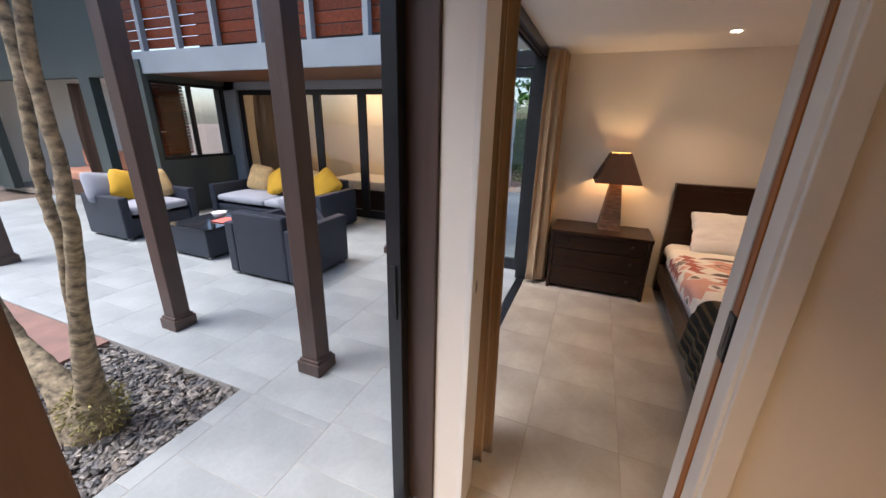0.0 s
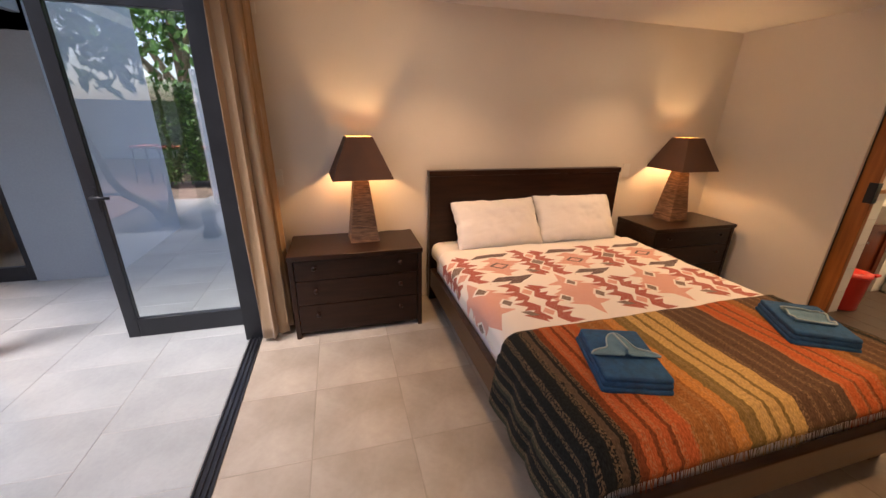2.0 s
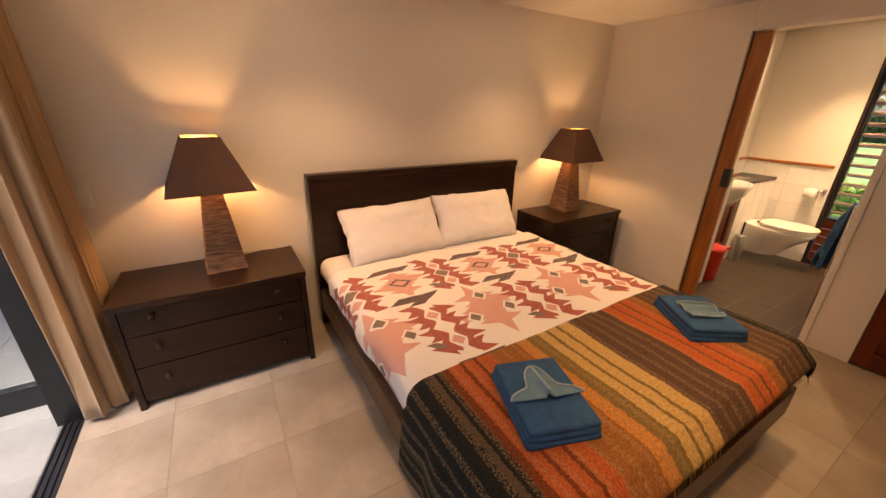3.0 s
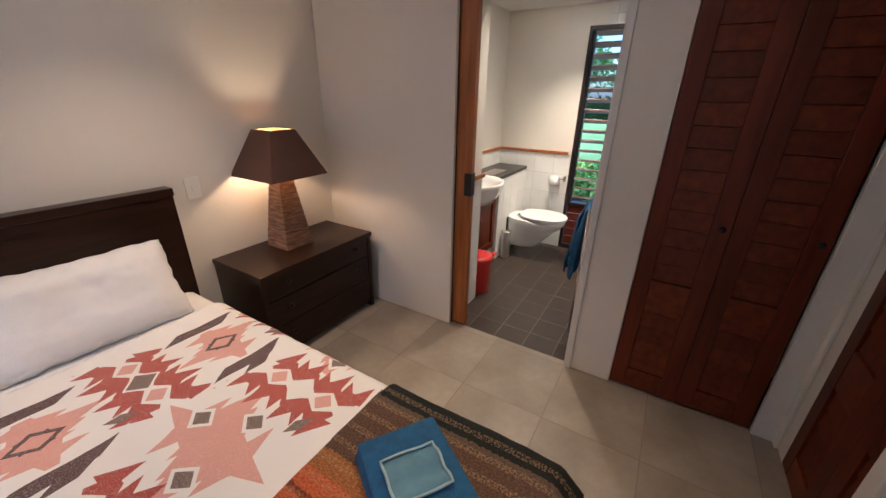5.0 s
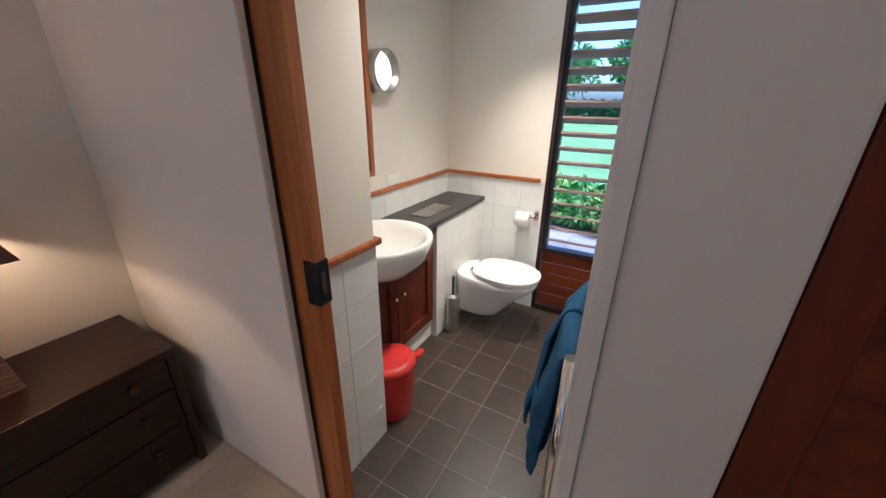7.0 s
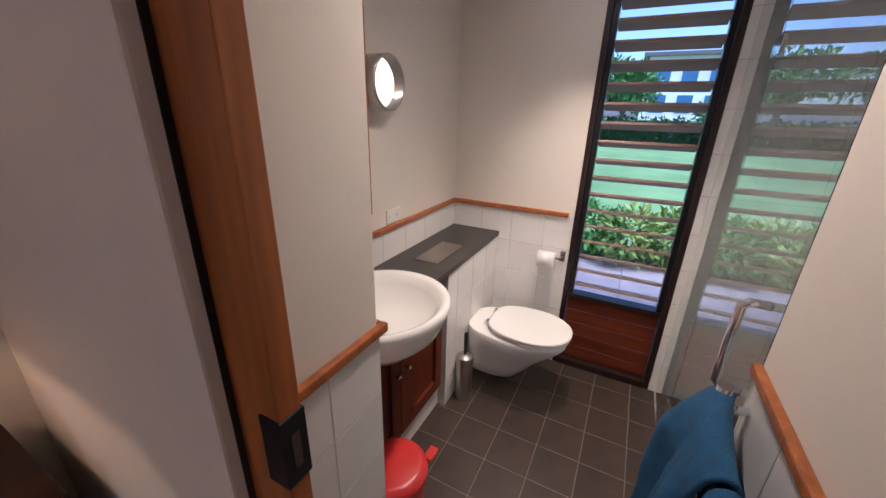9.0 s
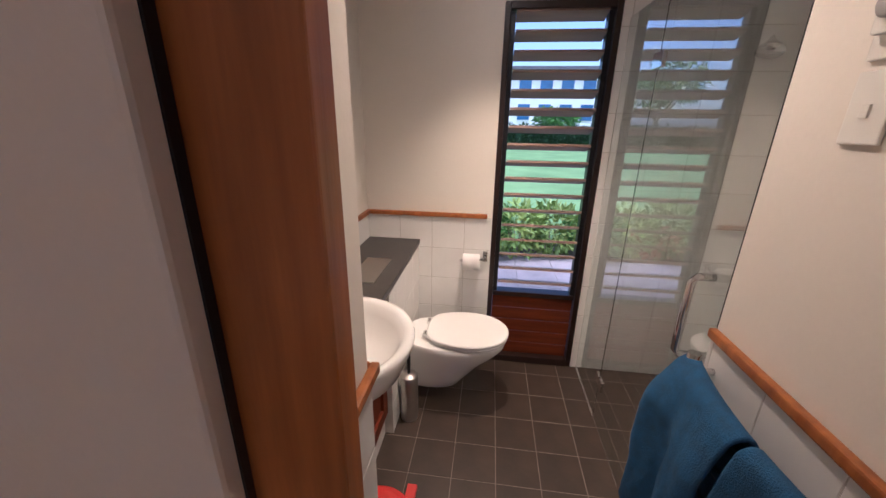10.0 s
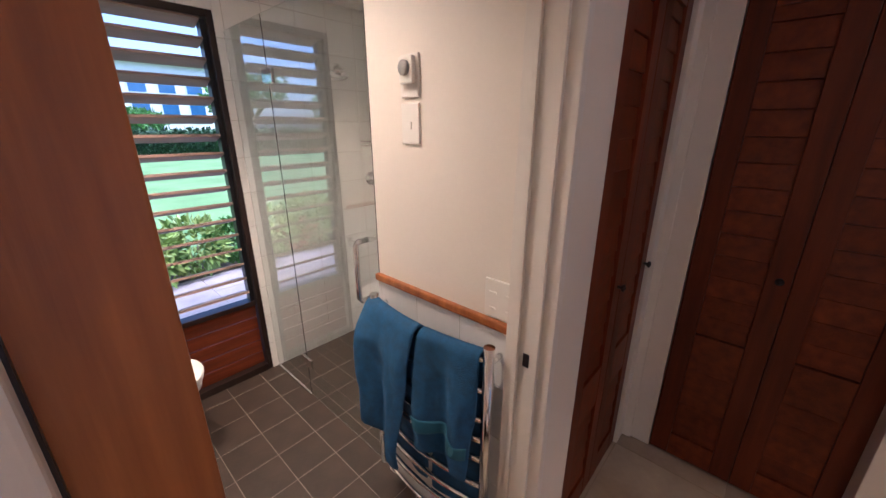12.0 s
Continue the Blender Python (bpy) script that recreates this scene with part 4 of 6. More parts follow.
part("slab", boxes((-0.17, 0.742, -0.166, 0.158, 0, 0.03), (-0.74, -0.17, 0.11, 0.158, 0, 0.03), bevel=0.003), LEDGE, ledge)
grate = boxes((0.05, 0.36, -0.085, 0.045, 0.030, 0.0345), bevel=0.001)
part("access_plate", grate, STEEL, ledge, "brushed steel access plate")

# vanity cabinet
van = thing("vanity", (4.75, 3.69, 0), "cedar vanity cabinet with panelled doors under the basin", "vanity")
part("carcass", boxes((-0.385, 0.385, -0.14, 0.135, 0.13, 0.665)), CEDAR, van)
part("kickboard", boxes((-0.385, 0.388, -0.145, 0.13, 0.0, 0.125)), WTILE, van, "white tiled plinth")
for x0, x1 in ((-0.383, -0.003), (0.003, 0.383)):
    dr = part("door", boxes((x0, x0 + 0.065, -0.165, -0.142, 0.14, 0.66), (x1 - 0.065, x1, -0.165, -0.142, 0.14, 0.66), (x0 + 0.065, x1 - 0.065, -0.165, -0.142, 0.14, 0.205), (x0 + 0.065, x1 - 0.065, -0.165, -0.142, 0.595, 0.66),
                            (x0 + 0.06, x1 - 0.06, -0.15, -0.142, 0.2, 0.6), bevel=0.002), CEDAR, van)
    k = bmesh.new()
    xx = x1 - 0.035 if x0 < -0.1 else x0 + 0.035
    lathe(k, [(0.005, 0), (0.005, 0.014), (0.012, 0.02), (0.012, 0.028), (0.0, 0.031)], 14)
    bmesh.ops.transform(k, matrix=pose(xx, -0.165, 0.50, 90, 0, 0), verts=k.verts)
    part("knob", k, CHROME, dr)
part("apron", boxes((0.16, 0.383, -0.163, -0.142, 0.665, 0.80), (0.36, 0.383, -0.142, 0.13, 0.666, 0.80), bevel=0.002), CEDAR, van)


def bowl(cx_, cy_, z, rx, ry):
    b = bmesh.new()
    prof = [(0.30, -0.185), (0.62, -0.165), (0.86, -0.10), (0.97, -0.03), (1.0, 0.0), (0.985, 0.012), (0.93, 0.014), (0.86, 0.004), (0.80, -0.03), (0.66, -0.09), (0.40, -0.125), (0.10, -0.135), (0.0, -0.135)]
    lathe(b, prof, 56, (0, 0, 0), rx, ry)
    return b


basin = thing("basin", (4.665, 3.555, 0.868), "white oval semi-recessed basin with a chrome mixer tap", "basin")
part("bowl", bowl(0, 0, 0, 0.275, 0.265), PORC, basin)
part("tap_deck", boxes((-0.20, 0.20, 0.175, 0.262, -0.03, 0.012), bevel=0.01), PORC, basin)
tapb = bmesh.new()
lathe(tapb, [(0.026, 0.010), (0.024, 0.02), (0.021, 0.075), (0.024, 0.085), (0.018, 0.095), (0.0, 0.097)], 20, (0, 0.215, 0))
tp_ = part("tap", tapb, CHROME, basin, "chrome mixer tap")
part("spout", tube(bmesh.new(), [(0, 0.21, 0.05), (0, 0.17, 0.062), (0, 0.12, 0.058), (0, 0.10, 0.045)], [0.015, 0.013, 0.012, 0.012]), CHROME, tp_)
part("lever", tube(bmesh.new(), [(0, 0.215, 0.095), (0, 0.18, 0.115), (0, 0.13, 0.125)], [0.010, 0.008, 0.006]), CHROME, tp_)

# mirror and sconce
mir = thing("wall_mirror", (4.645, BN, 1.66), "tall wall mirror in an orange timber frame", "mirror")
part("frame", boxes((-0.285, -0.255, -0.045, 0, -0.55, 0.55), (0.255, 0.285, -0.045, 0, -0.55, 0.55), (-0.255, 0.255, -0.045, 0, -0.55, -0.52), (-0.255, 0.255, -0.045, 0, 0.52, 0.55), bevel=0.002), DOORWOOD, mir)
part("glass", boxes((-0.256, 0.256, -0.030, -0.026, -0.521, 0.521)), MIRROR, mir)
sc = thing("wall_sconce", (5.028, BN, 1.645), "round wall light with a metal rim and an opal glass, lit", "wall light")
r = bmesh.new()
lathe(r, [(0.098, 0), (0.108, 0.0), (0.108, 0.085), (0.098, 0.085), (0.098, 0.0)], 48)
bmesh.ops.transform(r, matrix=pose(0, 0, 0, 90, 0, 0), verts=r.verts)
part("rim", recalc(r), STEEL, sc)
OPAL = glow_mat("opal_glass", (1.0, 0.72, 0.42), SCONCE_E)
o = bmesh.new()
lathe(o, [(0.097, 0.02), (0.096, 0.035), (0.08, 0.048), (0.04, 0.056), (0.0, 0.058)], 40)
bmesh.ops.transform(o, matrix=pose(0, 0, 0, 90, 0, 0), verts=o.verts)
part("diffuser", recalc(o), OPAL, sc)

# toilet
wc = thing("toilet", (5.51, 3.50, 0), "white wall-hung toilet with its lid closed", "toilet")


def pan_ring(k, z, front, half, back=0.0):
    pts = []
    for i in range(40):
        a = 2 * math.pi * i / 40
        c, s_ = math.cos(a), math.sin(a)
        y = -front / 2 + (front / 2) * s_ * (1 if s_ < 0 else 1)
        x = half * (abs(c) ** 0.8) * (1 if c >= 0 else -1) * (1.0 if s_ < 0.1 else 1.0)
        if s_ > 0:
            x = half * (abs(c) ** 0.45) * (1 if c >= 0 else -1)
        pts.append(k.verts.new((x, y, z)))
    return pts


pan = bmesh.new()
rings = [pan_ring(pan, z, f, w) for z, f, w in ((0.085, 0.26, 0.10), (0.10, 0.31, 0.115), (0.16, 0.36, 0.125), (0.24, 0.43, 0.145), (0.31, 0.51, 0.17), (0.355, 0.55, 0.18), (0.385, 0.555, 0.182), (0.392, 0.545, 0.176))]
for a, c in zip(rings, rings[1:]):
    for i in range(40):
        pan.faces.new((a[i], a[(i + 1) % 40], c[(i + 1) % 40], c[i])).smooth = True
pan.faces.new(list(reversed(rings[0]))), pan.faces.new(rings[-1])
part("pan", recalc(pan), PORC, wc)


def oval_slab(z0, z1, front, half, y_back):
    b = bmesh.new()
    rows = []
    for z, k in ((z0, 0.985), (z0 + 0.004, 1.0), (z1 - 0.006, 1.0), (z1, 0.97)):
        ring = []
        for i in range(44):
            a = 2 * math.pi * i / 44
            c, s_ = math.cos(a), math.sin(a)
            L = (front - y_back) / 2
            x = half * k * ((abs(c) ** (0.55 if s_ > 0 else 0.9)) * (1 if c >= 0 else -1))
            ring.append(b.verts.new((x, -(y_back + L) + L * k * s_, z)))
        rows.append(ring)
    for p, q in zip(rows, rows[1:]):
        for i in range(44):
            b.faces.new((p[i], p[(i + 1) % 44], q[(i + 1) % 44], q[i])).smooth = True
    b.faces.new(list(reversed(rows[0]))), b.faces.new(rows[-1])
    return recalc(b)


part("seat", oval_slab(0.396, 0.412, 0.565, 0.183, 0.13), PORC, wc)
part("lid", oval_slab(0.414, 0.432, 0.57, 0.187, 0.115), PORC, wc)
for s in (-1, 1):
    part("hinge", tube(bmesh.new(), [(s * 0.07 - 0.02, -0.11, 0.415), (s * 0.07 + 0.02, -0.11, 0.415)], 0.012), CHROME, wc)

# brush, paper, bin
br = thing("toilet_brush", (5.265, 3.445, 0), "steel toilet brush holder on the floor", "toilet brush")
h_ = bmesh.new()
lathe(h_, [(0.0, 0.0), (0.045, 0.0), (0.047, 0.01), (0.047, 0.27), (0.043, 0.275), (0.012, 0.285), (0.0, 0.286)], 28)
part("holder", h_, STEEL, br)
part("handle", tube(bmesh.new(), [(0, 0, 0.28), (0, 0, 0.42)], [0.008, 0.010]), BLACK, br)
tpaper = thing("paper_holder", (BE - 0.008, 3.155, 0.735), "chrome paper holder with a white roll", "paper holder")
part("mount", boxes((-0.02, 0.0, -0.085, -0.055, -0.02, 0.045), bevel=0.003), CHROME, tpaper)
part("bar", tube(bmesh.new(), [(-0.02, -0.07, 0.02), (-0.065, -0.07, 0.02), (-0.07, -0.06, 0.015), (-0.07, 0.08, 0.0)], 0.007), CHROME, tpaper)
ro = bmesh.new()
lathe(ro, [(0.018, -0.05), (0.05, -0.05), (0.05, 0.05), (0.018, 0.05), (0.018, -0.05)], 28)
bmesh.ops.transform(ro, matrix=pose(-0.07, 0.012, -0.005, 90, 0, 0), verts=ro.verts)
part("roll", recalc(ro), LINEN, tpaper, "white paper roll")
bn = thing("pedal_bin", (4.49, 3.385, 0), "red plastic pedal bin with a closed lid", "bin")
bb = bmesh.new()
lathe(bb, [(0.0, 0.0), (0.10, 0.0), (0.105, 0.008), (0.118, 0.285), (0.118, 0.288), (0.0, 0.288)], 40)
part("body", bb, RED, bn)
bl_ = bmesh.new()
lathe(bl_, [(0.0, 0.29), (0.124, 0.29), (0.126, 0.296), (0.122, 0.316), (0.09, 0.325), (0.0, 0.328)], 40)
box(bl_, 0.085, 0.145, -0.11, -0.075, 0.296, 0.314, 0.004)
part("lid", bl_, RED, bn)

# ---- louvre window ----
win = thing("louvre_window", (BE + 0.045, (WIN_Y0 + WIN_Y1) / 2, 0), "tall dark timber window with adjustable louvre blades, open", "window")
hw = (WIN_Y1 - WIN_Y0) / 2
FRAMEW = mat("dark_window_timber", (0.022, 0.011, 0.008), 0.4, 0.2, 4, 0.1, 30, stretch=(6, 6, 0.8))
for s in (-1, 1):
    part("frame_post", boxes((-0.05, 0.075, s * hw - (0.03 if s > 0 else -0.001), s * hw + (-0.001 if s > 0 else 0.03), 0.0, WIN_Z1), bevel=0.003), FRAMEW, win)
    part("channel", boxes((-0.02, 0.035, s * (hw - 0.044) - 0.013, s * (hw - 0.044) + 0.013, 0.5, WIN_Z1 - 0.04), bevel=0.002), BLACK, win)
part("frame_head", boxes((-0.05, 0.075, -hw + 0.031, hw - 0.031, WIN_Z1 - 0.035, WIN_Z1), bevel=0.003), FRAMEW, win)
part("sill", boxes((-0.055, 0.09, -hw + 0.031, hw - 0.031, 0.0, 0.045), bevel=0.003), FRAMEW, win)
part("mid_rail", boxes((-0.03, 0.05, -hw + 0.031, hw - 0.031, 0.475, 0.505), bevel=0.003), FRAMEW, win)
for i in range(5):
    part("board", boxes((-0.012, 0.012, -hw + 0.033, hw - 0.033, 0.048 + i * 0.0855, 0.048 + i * 0.0855 + 0.0800), bevel=0.005), CEDARH, win)
BLADE = mat("louvre_blade", (0.30, 0.205, 0.155), 0.45, 0.12, 4, 0.1, 40, stretch=(6, 0.8, 6))
blade = bmesh.new()
box(blade, -0.050, 0.050, -hw + 0.059, hw - 0.059, -0.0075, 0.0075, 0.002, pose(0, 0, 0, 0, 17, 0))
first = part("blade", blade, BLADE, win)
first.location = (0.01, 0, 0.565)
for i in range(1, 17):
    c = first.copy()
    scene.collection.objects.link(c)
    c.location = (0.01, 0, 0.565 + i * 0.0930)

# ---- shower ----
scr = thing("shower_screen", (5.25, BS - 0.006, 0), "frameless clear glass shower screen with a hinged door", "shower screen")
g1 = part("fixed_pane", boxes((0.152, BE - 5.25 - 0.012, -0.005, 0.005, 0.004, 2.02), bevel=0.001), SHOWER_GLASS, scr)
g2 = part("door_pane", boxes((-0.592, 0.148, -0.005, 0.005, 0.012, 2.02), bevel=0.001), SHOWER_GLASS, scr)
for g in (g1, g2):
    g.visible_shadow = False
for z in (0.24, 1.77):
    part("hinge", boxes((0.10, 0.20, -0.012, 0.012, z - 0.03, z + 0.03), bevel=0.003), CHROME, scr)
part("bottom_channel", boxes((0.152, BE - 5.25 - 0.012, -0.010, 0.010, 0.0, 0.012)), CHROME, scr)
part("pull_handle", tube(bmesh.new(), [(-0.53, 0.006, 1.13), (-0.53, 0.05, 1.13), (-0.53, 0.062, 1.115), (-0.53, 0.065, 1.0), (-0.53, 0.062, 0.895), (-0.53, 0.05, 0.88), (-0.53, 0.006, 0.88)], 0.011, 14), CHROME, scr)
sh_ = thing("shower_rose", (BE - 0.008, 1.80, 1.86), "chrome shower head on a wall arm", "shower fitting")
part("arm", tube(bmesh.new(), [(0, 0, 0.05), (-0.06, 0.02, 0.06), (-0.11, 0.05, 0.03)], 0.010), CHROME, sh_)
hd = bmesh.new()
lathe(hd, [(0.012, 0.03), (0.03, 0.01), (0.055, -0.015), (0.055, -0.025), (0.0, -0.027)], 28)
bmesh.ops.transform(hd, matrix=pose(-0.13, 0.06, 0.01, 15, 20, 0), verts=hd.verts)
part("spray_plate", hd, CHROME, sh_)
mx_ = thing("shower_mixer", (BE - 0.008, 1.57, 1.185), "round chrome shower mixer", "shower mixer")
mb = bmesh.new()
lathe(mb, [(0.0, 0.0), (0.05, 0.0), (0.05, 0.008), (0.024, 0.016), (0.024, 0.055), (0.0, 0.06)], 28)
bmesh.ops.transform(mb, matrix=pose(0, 0, 0, 0, -90, 0), verts=mb.verts)
part("body", mb, CHROME, mx_)
part("lever", tube(bmesh.new(), [(-0.05, 0, 0), (-0.055, 0.02, -0.06)], [0.008, 0.006]), CHROME, mx_)
so = thing("soap_shelf", (BE - 0.008, 1.55, 1.43), "small chrome soap shelf in the shower", "shelf")
part("tray", boxes((-0.08, 0.0, -0.09, 0.09, -0.008, 0.0), bevel=0.002), STEEL, so)
part("guard", tube(bmesh.new(), [(0, -0.09, 0.025), (-0.08, -0.09, 0.025), (-0.08, 0.09, 0.025), (0, 0.09, 0.025)], 0.004), CHROME, so)

# ---- towel ladder ----
rail = thing("towel_ladder", (4.345, BS, 0), "heated chrome towel ladder on the bathroom wall", "towel rail")
for x in (-0.265, 0.265):
    part("post", tube(bmesh.new(), [(x, 0.065, 0.14), (x, 0.065, 0.955)], 0.017, 16), CHROME, rail)
    for z in (0.22, 0.90):
        part("bracket", tube(bmesh.new(), [(x, 0.0, z), (x, 0.065, z)], 0.010, 10), CHROME, rail)
for z in (0.18, 0.26, 0.34, 0.42, 0.53, 0.61, 0.69, 0.80, 0.91):
    arc = [(0.265 * (2 * i / 10 - 1), 0.065 + 0.035 * (1 - (2 * i / 10 - 1) ** 2), z) for i in range(11)]
    part("rung", tube(bmesh.new(), arc, 0.010, 10), CHROME, rail)


TOWEL_BAND = mat("flat_towel_band", (0.030, 0.135, 0.215), 0.8, 0.1, 30, 0.3, 500)


def hung_towel(x0, x1, front, back, sag, label, band=False, out=0.0, slant=0.0):
    """Folded over the ladder's top rung."""
    top = 0.945

    def f(u, v):
        x = x0 + u * (x1 - x0)
        t = 2 * (x - 4.345) / 0.53
        yb = BS + 0.065 + 0.035 * (1 - t * t)
        total = front + back
        s = v * total - back
        k = 0.026
        if s < -k * 1.57:
            y, z = yb - k, top - (-s - k * 1.57) - k
        elif s > k * 1.57:
            y, z = yb + k, top - (s - k * 1.57) - k
        else:
            a = s / k
            y, z = yb + k * math.sin(a), top - k + k * math.cos(a)
        down = max(0, top - z)
        soft = min(1, down * 5)
        pleat = 0.024 * math.sin(u * 8.5 + 1.6 * noise.noise((z * 2, x0, 3))) + 0.026 * noise.noise((x * 11, z * 3.0, 1)) + 0.010 * noise.noise((x * 26, z * 10, 4)) + 0.003 * noise.noise((x * 90, z * 90, 6))
        y += (down * 0.07 + out * min(1, down * 8)) * (1 if s > 0 else -0.2) + pleat * soft * (1 if s > 0 else 0.25)
        x += sag * down * (u - 0.45) + 0.03 * noise.noise((z * 3, u * 2, 5)) * min(1, down * 3)
        return Vector((x, max(y, BS + 0.02), z + (0.014 * noise.noise((x * 11, 1, s)) + slant * (u - 0.5) * (1 if s > 0 else 0.4)) * min(1, down * 3)))
    t = tagged(part("hung_towel", sheet(44, 90, f, 0.009), TOWEL), label, "towel", "towels on the ladder")
    if band:
        def strip(u, v):
            return f(0.015 + 0.97 * u, (back + front - 0.125 + 0.045 * v) / (front + back)) + Vector((0, 0.0075, 0))
        part("band", sheet(44, 6, strip, 0.003), TOWEL_BAND, t, "flat woven band")
    return t


hung_towel(4.332, 4.625, 0.50, 0.70, -0.02, "thick teal bath towel hanging over the towel ladder", False, 0.035, 0.07)
hung_towel(4.095, 4.312, 0.45, 0.72, -0.03, "teal hand towel hanging over the towel ladder beside the door", True, 0.0, 0.05)
# ---- tiles ----
_tiles = {}


def tile_mesh(w, h, t, bev, material):
    key = (round(w, 3), round(h, 3), round(t, 3), material.name)
    if key not in _tiles:
        b = bmesh.new()
        x, y = w / 2, h / 2
        lo = [b.verts.new((sx * x, sy * y, 0)) for sx, sy in ((-1, -1), (1, -1), (1, 1), (-1, 1))]
        mid = [b.verts.new((sx * x, sy * y, t - bev)) for sx, sy in ((-1, -1), (1, -1), (1, 1), (-1, 1))]
        hi = [b.verts.new((sx * (x - bev), sy * (y - bev), t)) for sx, sy in ((-1, -1), (1, -1), (1, 1), (-1, 1))]
        for p, q in ((lo, mid), (mid, hi)):
            for i in range(4):
                b.faces.new((p[i], p[(i + 1) % 4], q[(i + 1) % 4], q[i]))
        b.faces.new(hi)
        me = bpy.data.meshes.new("tile")
        b.to_mesh(me), b.free()
        me.materials.append(material)
        _tiles[key] = me
    return _tiles[key]


def lay_tiles(parent, m, u0, u1, v0, v1, pu, pv, ou, ov, material, gap=0.004, t=0.008, bev=0.0015, offset=0.0, skip=None, uneven=0.0):
    """Lays tiles over u0..u1, v0..v1 of the plane m, cut at its borders; joints run through ou, ov."""
    i = math.floor((u0 - ou) / pu) - 1
    while ou + i * pu < u1:
        shift = offset * (i % 2) * pv
        j = math.floor((v0 - ov - shift) / pv) - 1
        while ov + shift + j * pv < v1:
            a0, a1 = max(u0, ou + i * pu + gap / 2), min(u1, ou + (i + 1) * pu - gap / 2)
            b0, b1 = max(v0, ov + shift + j * pv + gap / 2), min(v1, ov + shift + (j + 1) * pv - gap / 2)
            if a1 - a0 > 0.012 and b1 - b0 > 0.012 and not (skip and skip((a0 + a1) / 2, (b0 + b1) / 2)):
                ob = new("tile", tile_mesh(a1 - a0, b1 - b0, t, bev, material))
                ob.parent = parent
                dz = random.uniform(-uneven, 0)
                ob.matrix_local = parent.matrix_world.inverted() @ m @ pose((a0 + a1) / 2, (b0 + b1) / 2, dz)
            j += 1
        i += 1


FLAT = Matrix.Identity(4)

# ---- courtyard ----
def leaf_bunch(name, material, parent, count, place, size, droop=0.3, kind="stuff"):
    """Many small folded leaves, joined into one mesh."""
    verts, faces = [], []
    for _ in range(count):
        p, out = place()
        out = Vector(out).normalized() if Vector(out).length > 1e-6 else Vector((0, 0, 1))
        out = (out + Vector((random.gauss(0, 0.5), random.gauss(0, 0.5), random.gauss(0.1, 0.5) - droop * 0.3))).normalized()
        side = out.orthogonal().normalized()
        side.rotate(Matrix.Rotation(random.random() * 6.28, 3, out))
        s = size * random.uniform(0.6, 1.4)
        nrm = out.cross(side)
        a = Vector(p)
        b = a + out * s * 0.5 + side * s * 0.24 + nrm * s * 0.05
        c = a + out * s - nrm * s * droop * 0.4
        d = a + out * s * 0.5 - side * s * 0.24 + nrm * s * 0.05
        i = len(verts)
        verts += [a, b, c, d]
        faces += [(i, i + 1, i + 2), (i, i + 2, i + 3)]
    me = bpy.data.meshes.new(name)
    me.from_pydata([tuple(v) for v in verts], [], faces)
    me.materials.append(material)
    ob = new(name, me)
    if parent is not None:
        ob.parent = parent
    return tagged(ob, kind=kind)


def in_blob(cx_, cy_, cz_, rx, ry, rz):
    def f():
        while True:
            v = Vector((random.uniform(-1, 1), random.uniform(-1, 1), random.uniform(-1, 1)))
            k = v.length
            if 0.45 < k < 1 + 0.25 * noise.noise(v * 2 + Vector((cx_, cy_, 0))):
                return (cx_ + v.x * rx, cy_ + v.y * ry, max(0.02, cz_ + v.z * rz)), v
    return f


def post(x, y, top, label):
    t = thing("timber_post", (x, y, 0), label, "post", "courtyard posts")
    part("shaft", boxes((-0.060, 0.060, -0.060, 0.060, 0.1, top), bevel=0.006), UMBER, t)
    part("plinth", boxes((-0.084, 0.084, -0.084, 0.084, 0.0, 0.085), (-0.073, 0.073, -0.073, 0.073, 0.085, 0.105), bevel=0.006), UMBER, t)
    return t


post(-1.105, 1.965, 3.45, "square brown timber post with a low plinth on the patio")
post(-2.43, 1.955, 3.45, "square brown timber post with a low plinth beside the pebble bed")
post(-5.35, 2.05, 3.45, "square brown timber post with a plinth at the far patio edge")
post(-1.785, 4.17, 2.13, "square brown timber post under the balcony edge")
structure("roof_beam", boxes((-6.2, -0.6, 1.885, 2.035, 3.45, 3.62)), UMBER, "brown timber beam on the posts", "beam")

# balcony over the far side
structure("balcony_fascia", boxes((-6.3, -1.70, 4.15, 4.21, 2.115, 2.40), (-1.76, -1.70, 4.21, 5.5, 2.115, 2.40), bevel=0.004), GREY_PAINT, "blue-grey painted balcony edge beam", "beam")
structure("balcony_deck", boxes((-6.3, -1.76, 4.21, 5.5, 2.30, 2.40)), GREY_PAINT, "balcony floor slab", "balcony")
sof = structure("balcony_soffit", boxes((-6.3, -1.77, 4.215, 5.44, 2.125, 2.15)), SOFFIT, "reddish timber boards under the balcony", "ceiling")
bal = thing("balustrade", (-4.0, 4.20, 2.40), "cedar-boarded balcony balustrade with grey posts", "balustrade")
for x in (-5.75, -5.02, -4.30, -3.55, -2.80, -2.05):
    part("baluster_post", boxes((x + 4.0 - 0.035, x + 4.0 + 0.035, -0.045, 0.03, 0.0, 0.95), bevel=0.004), GREY_PAINT, bal)
for i in range(7):
    part("board", boxes((-2.2, 2.24, 0.032, 0.052, 0.04 + i * 0.125, 0.155 + i * 0.125), bevel=0.004), CEDARH, bal)
part("handrail", boxes((-2.25, 2.27, -0.06, 0.06, 0.95, 1.0), bevel=0.006), UMBER, bal)
structure("wall_upper", boxes((-6.3, -1.7, 5.45, 5.6, 2.40, 4.6), (-12.0, -6.3, 4.2, 4.35, 2.1, 4.0)), DARK_GREEN, "dark green upper storey wall", "wall")
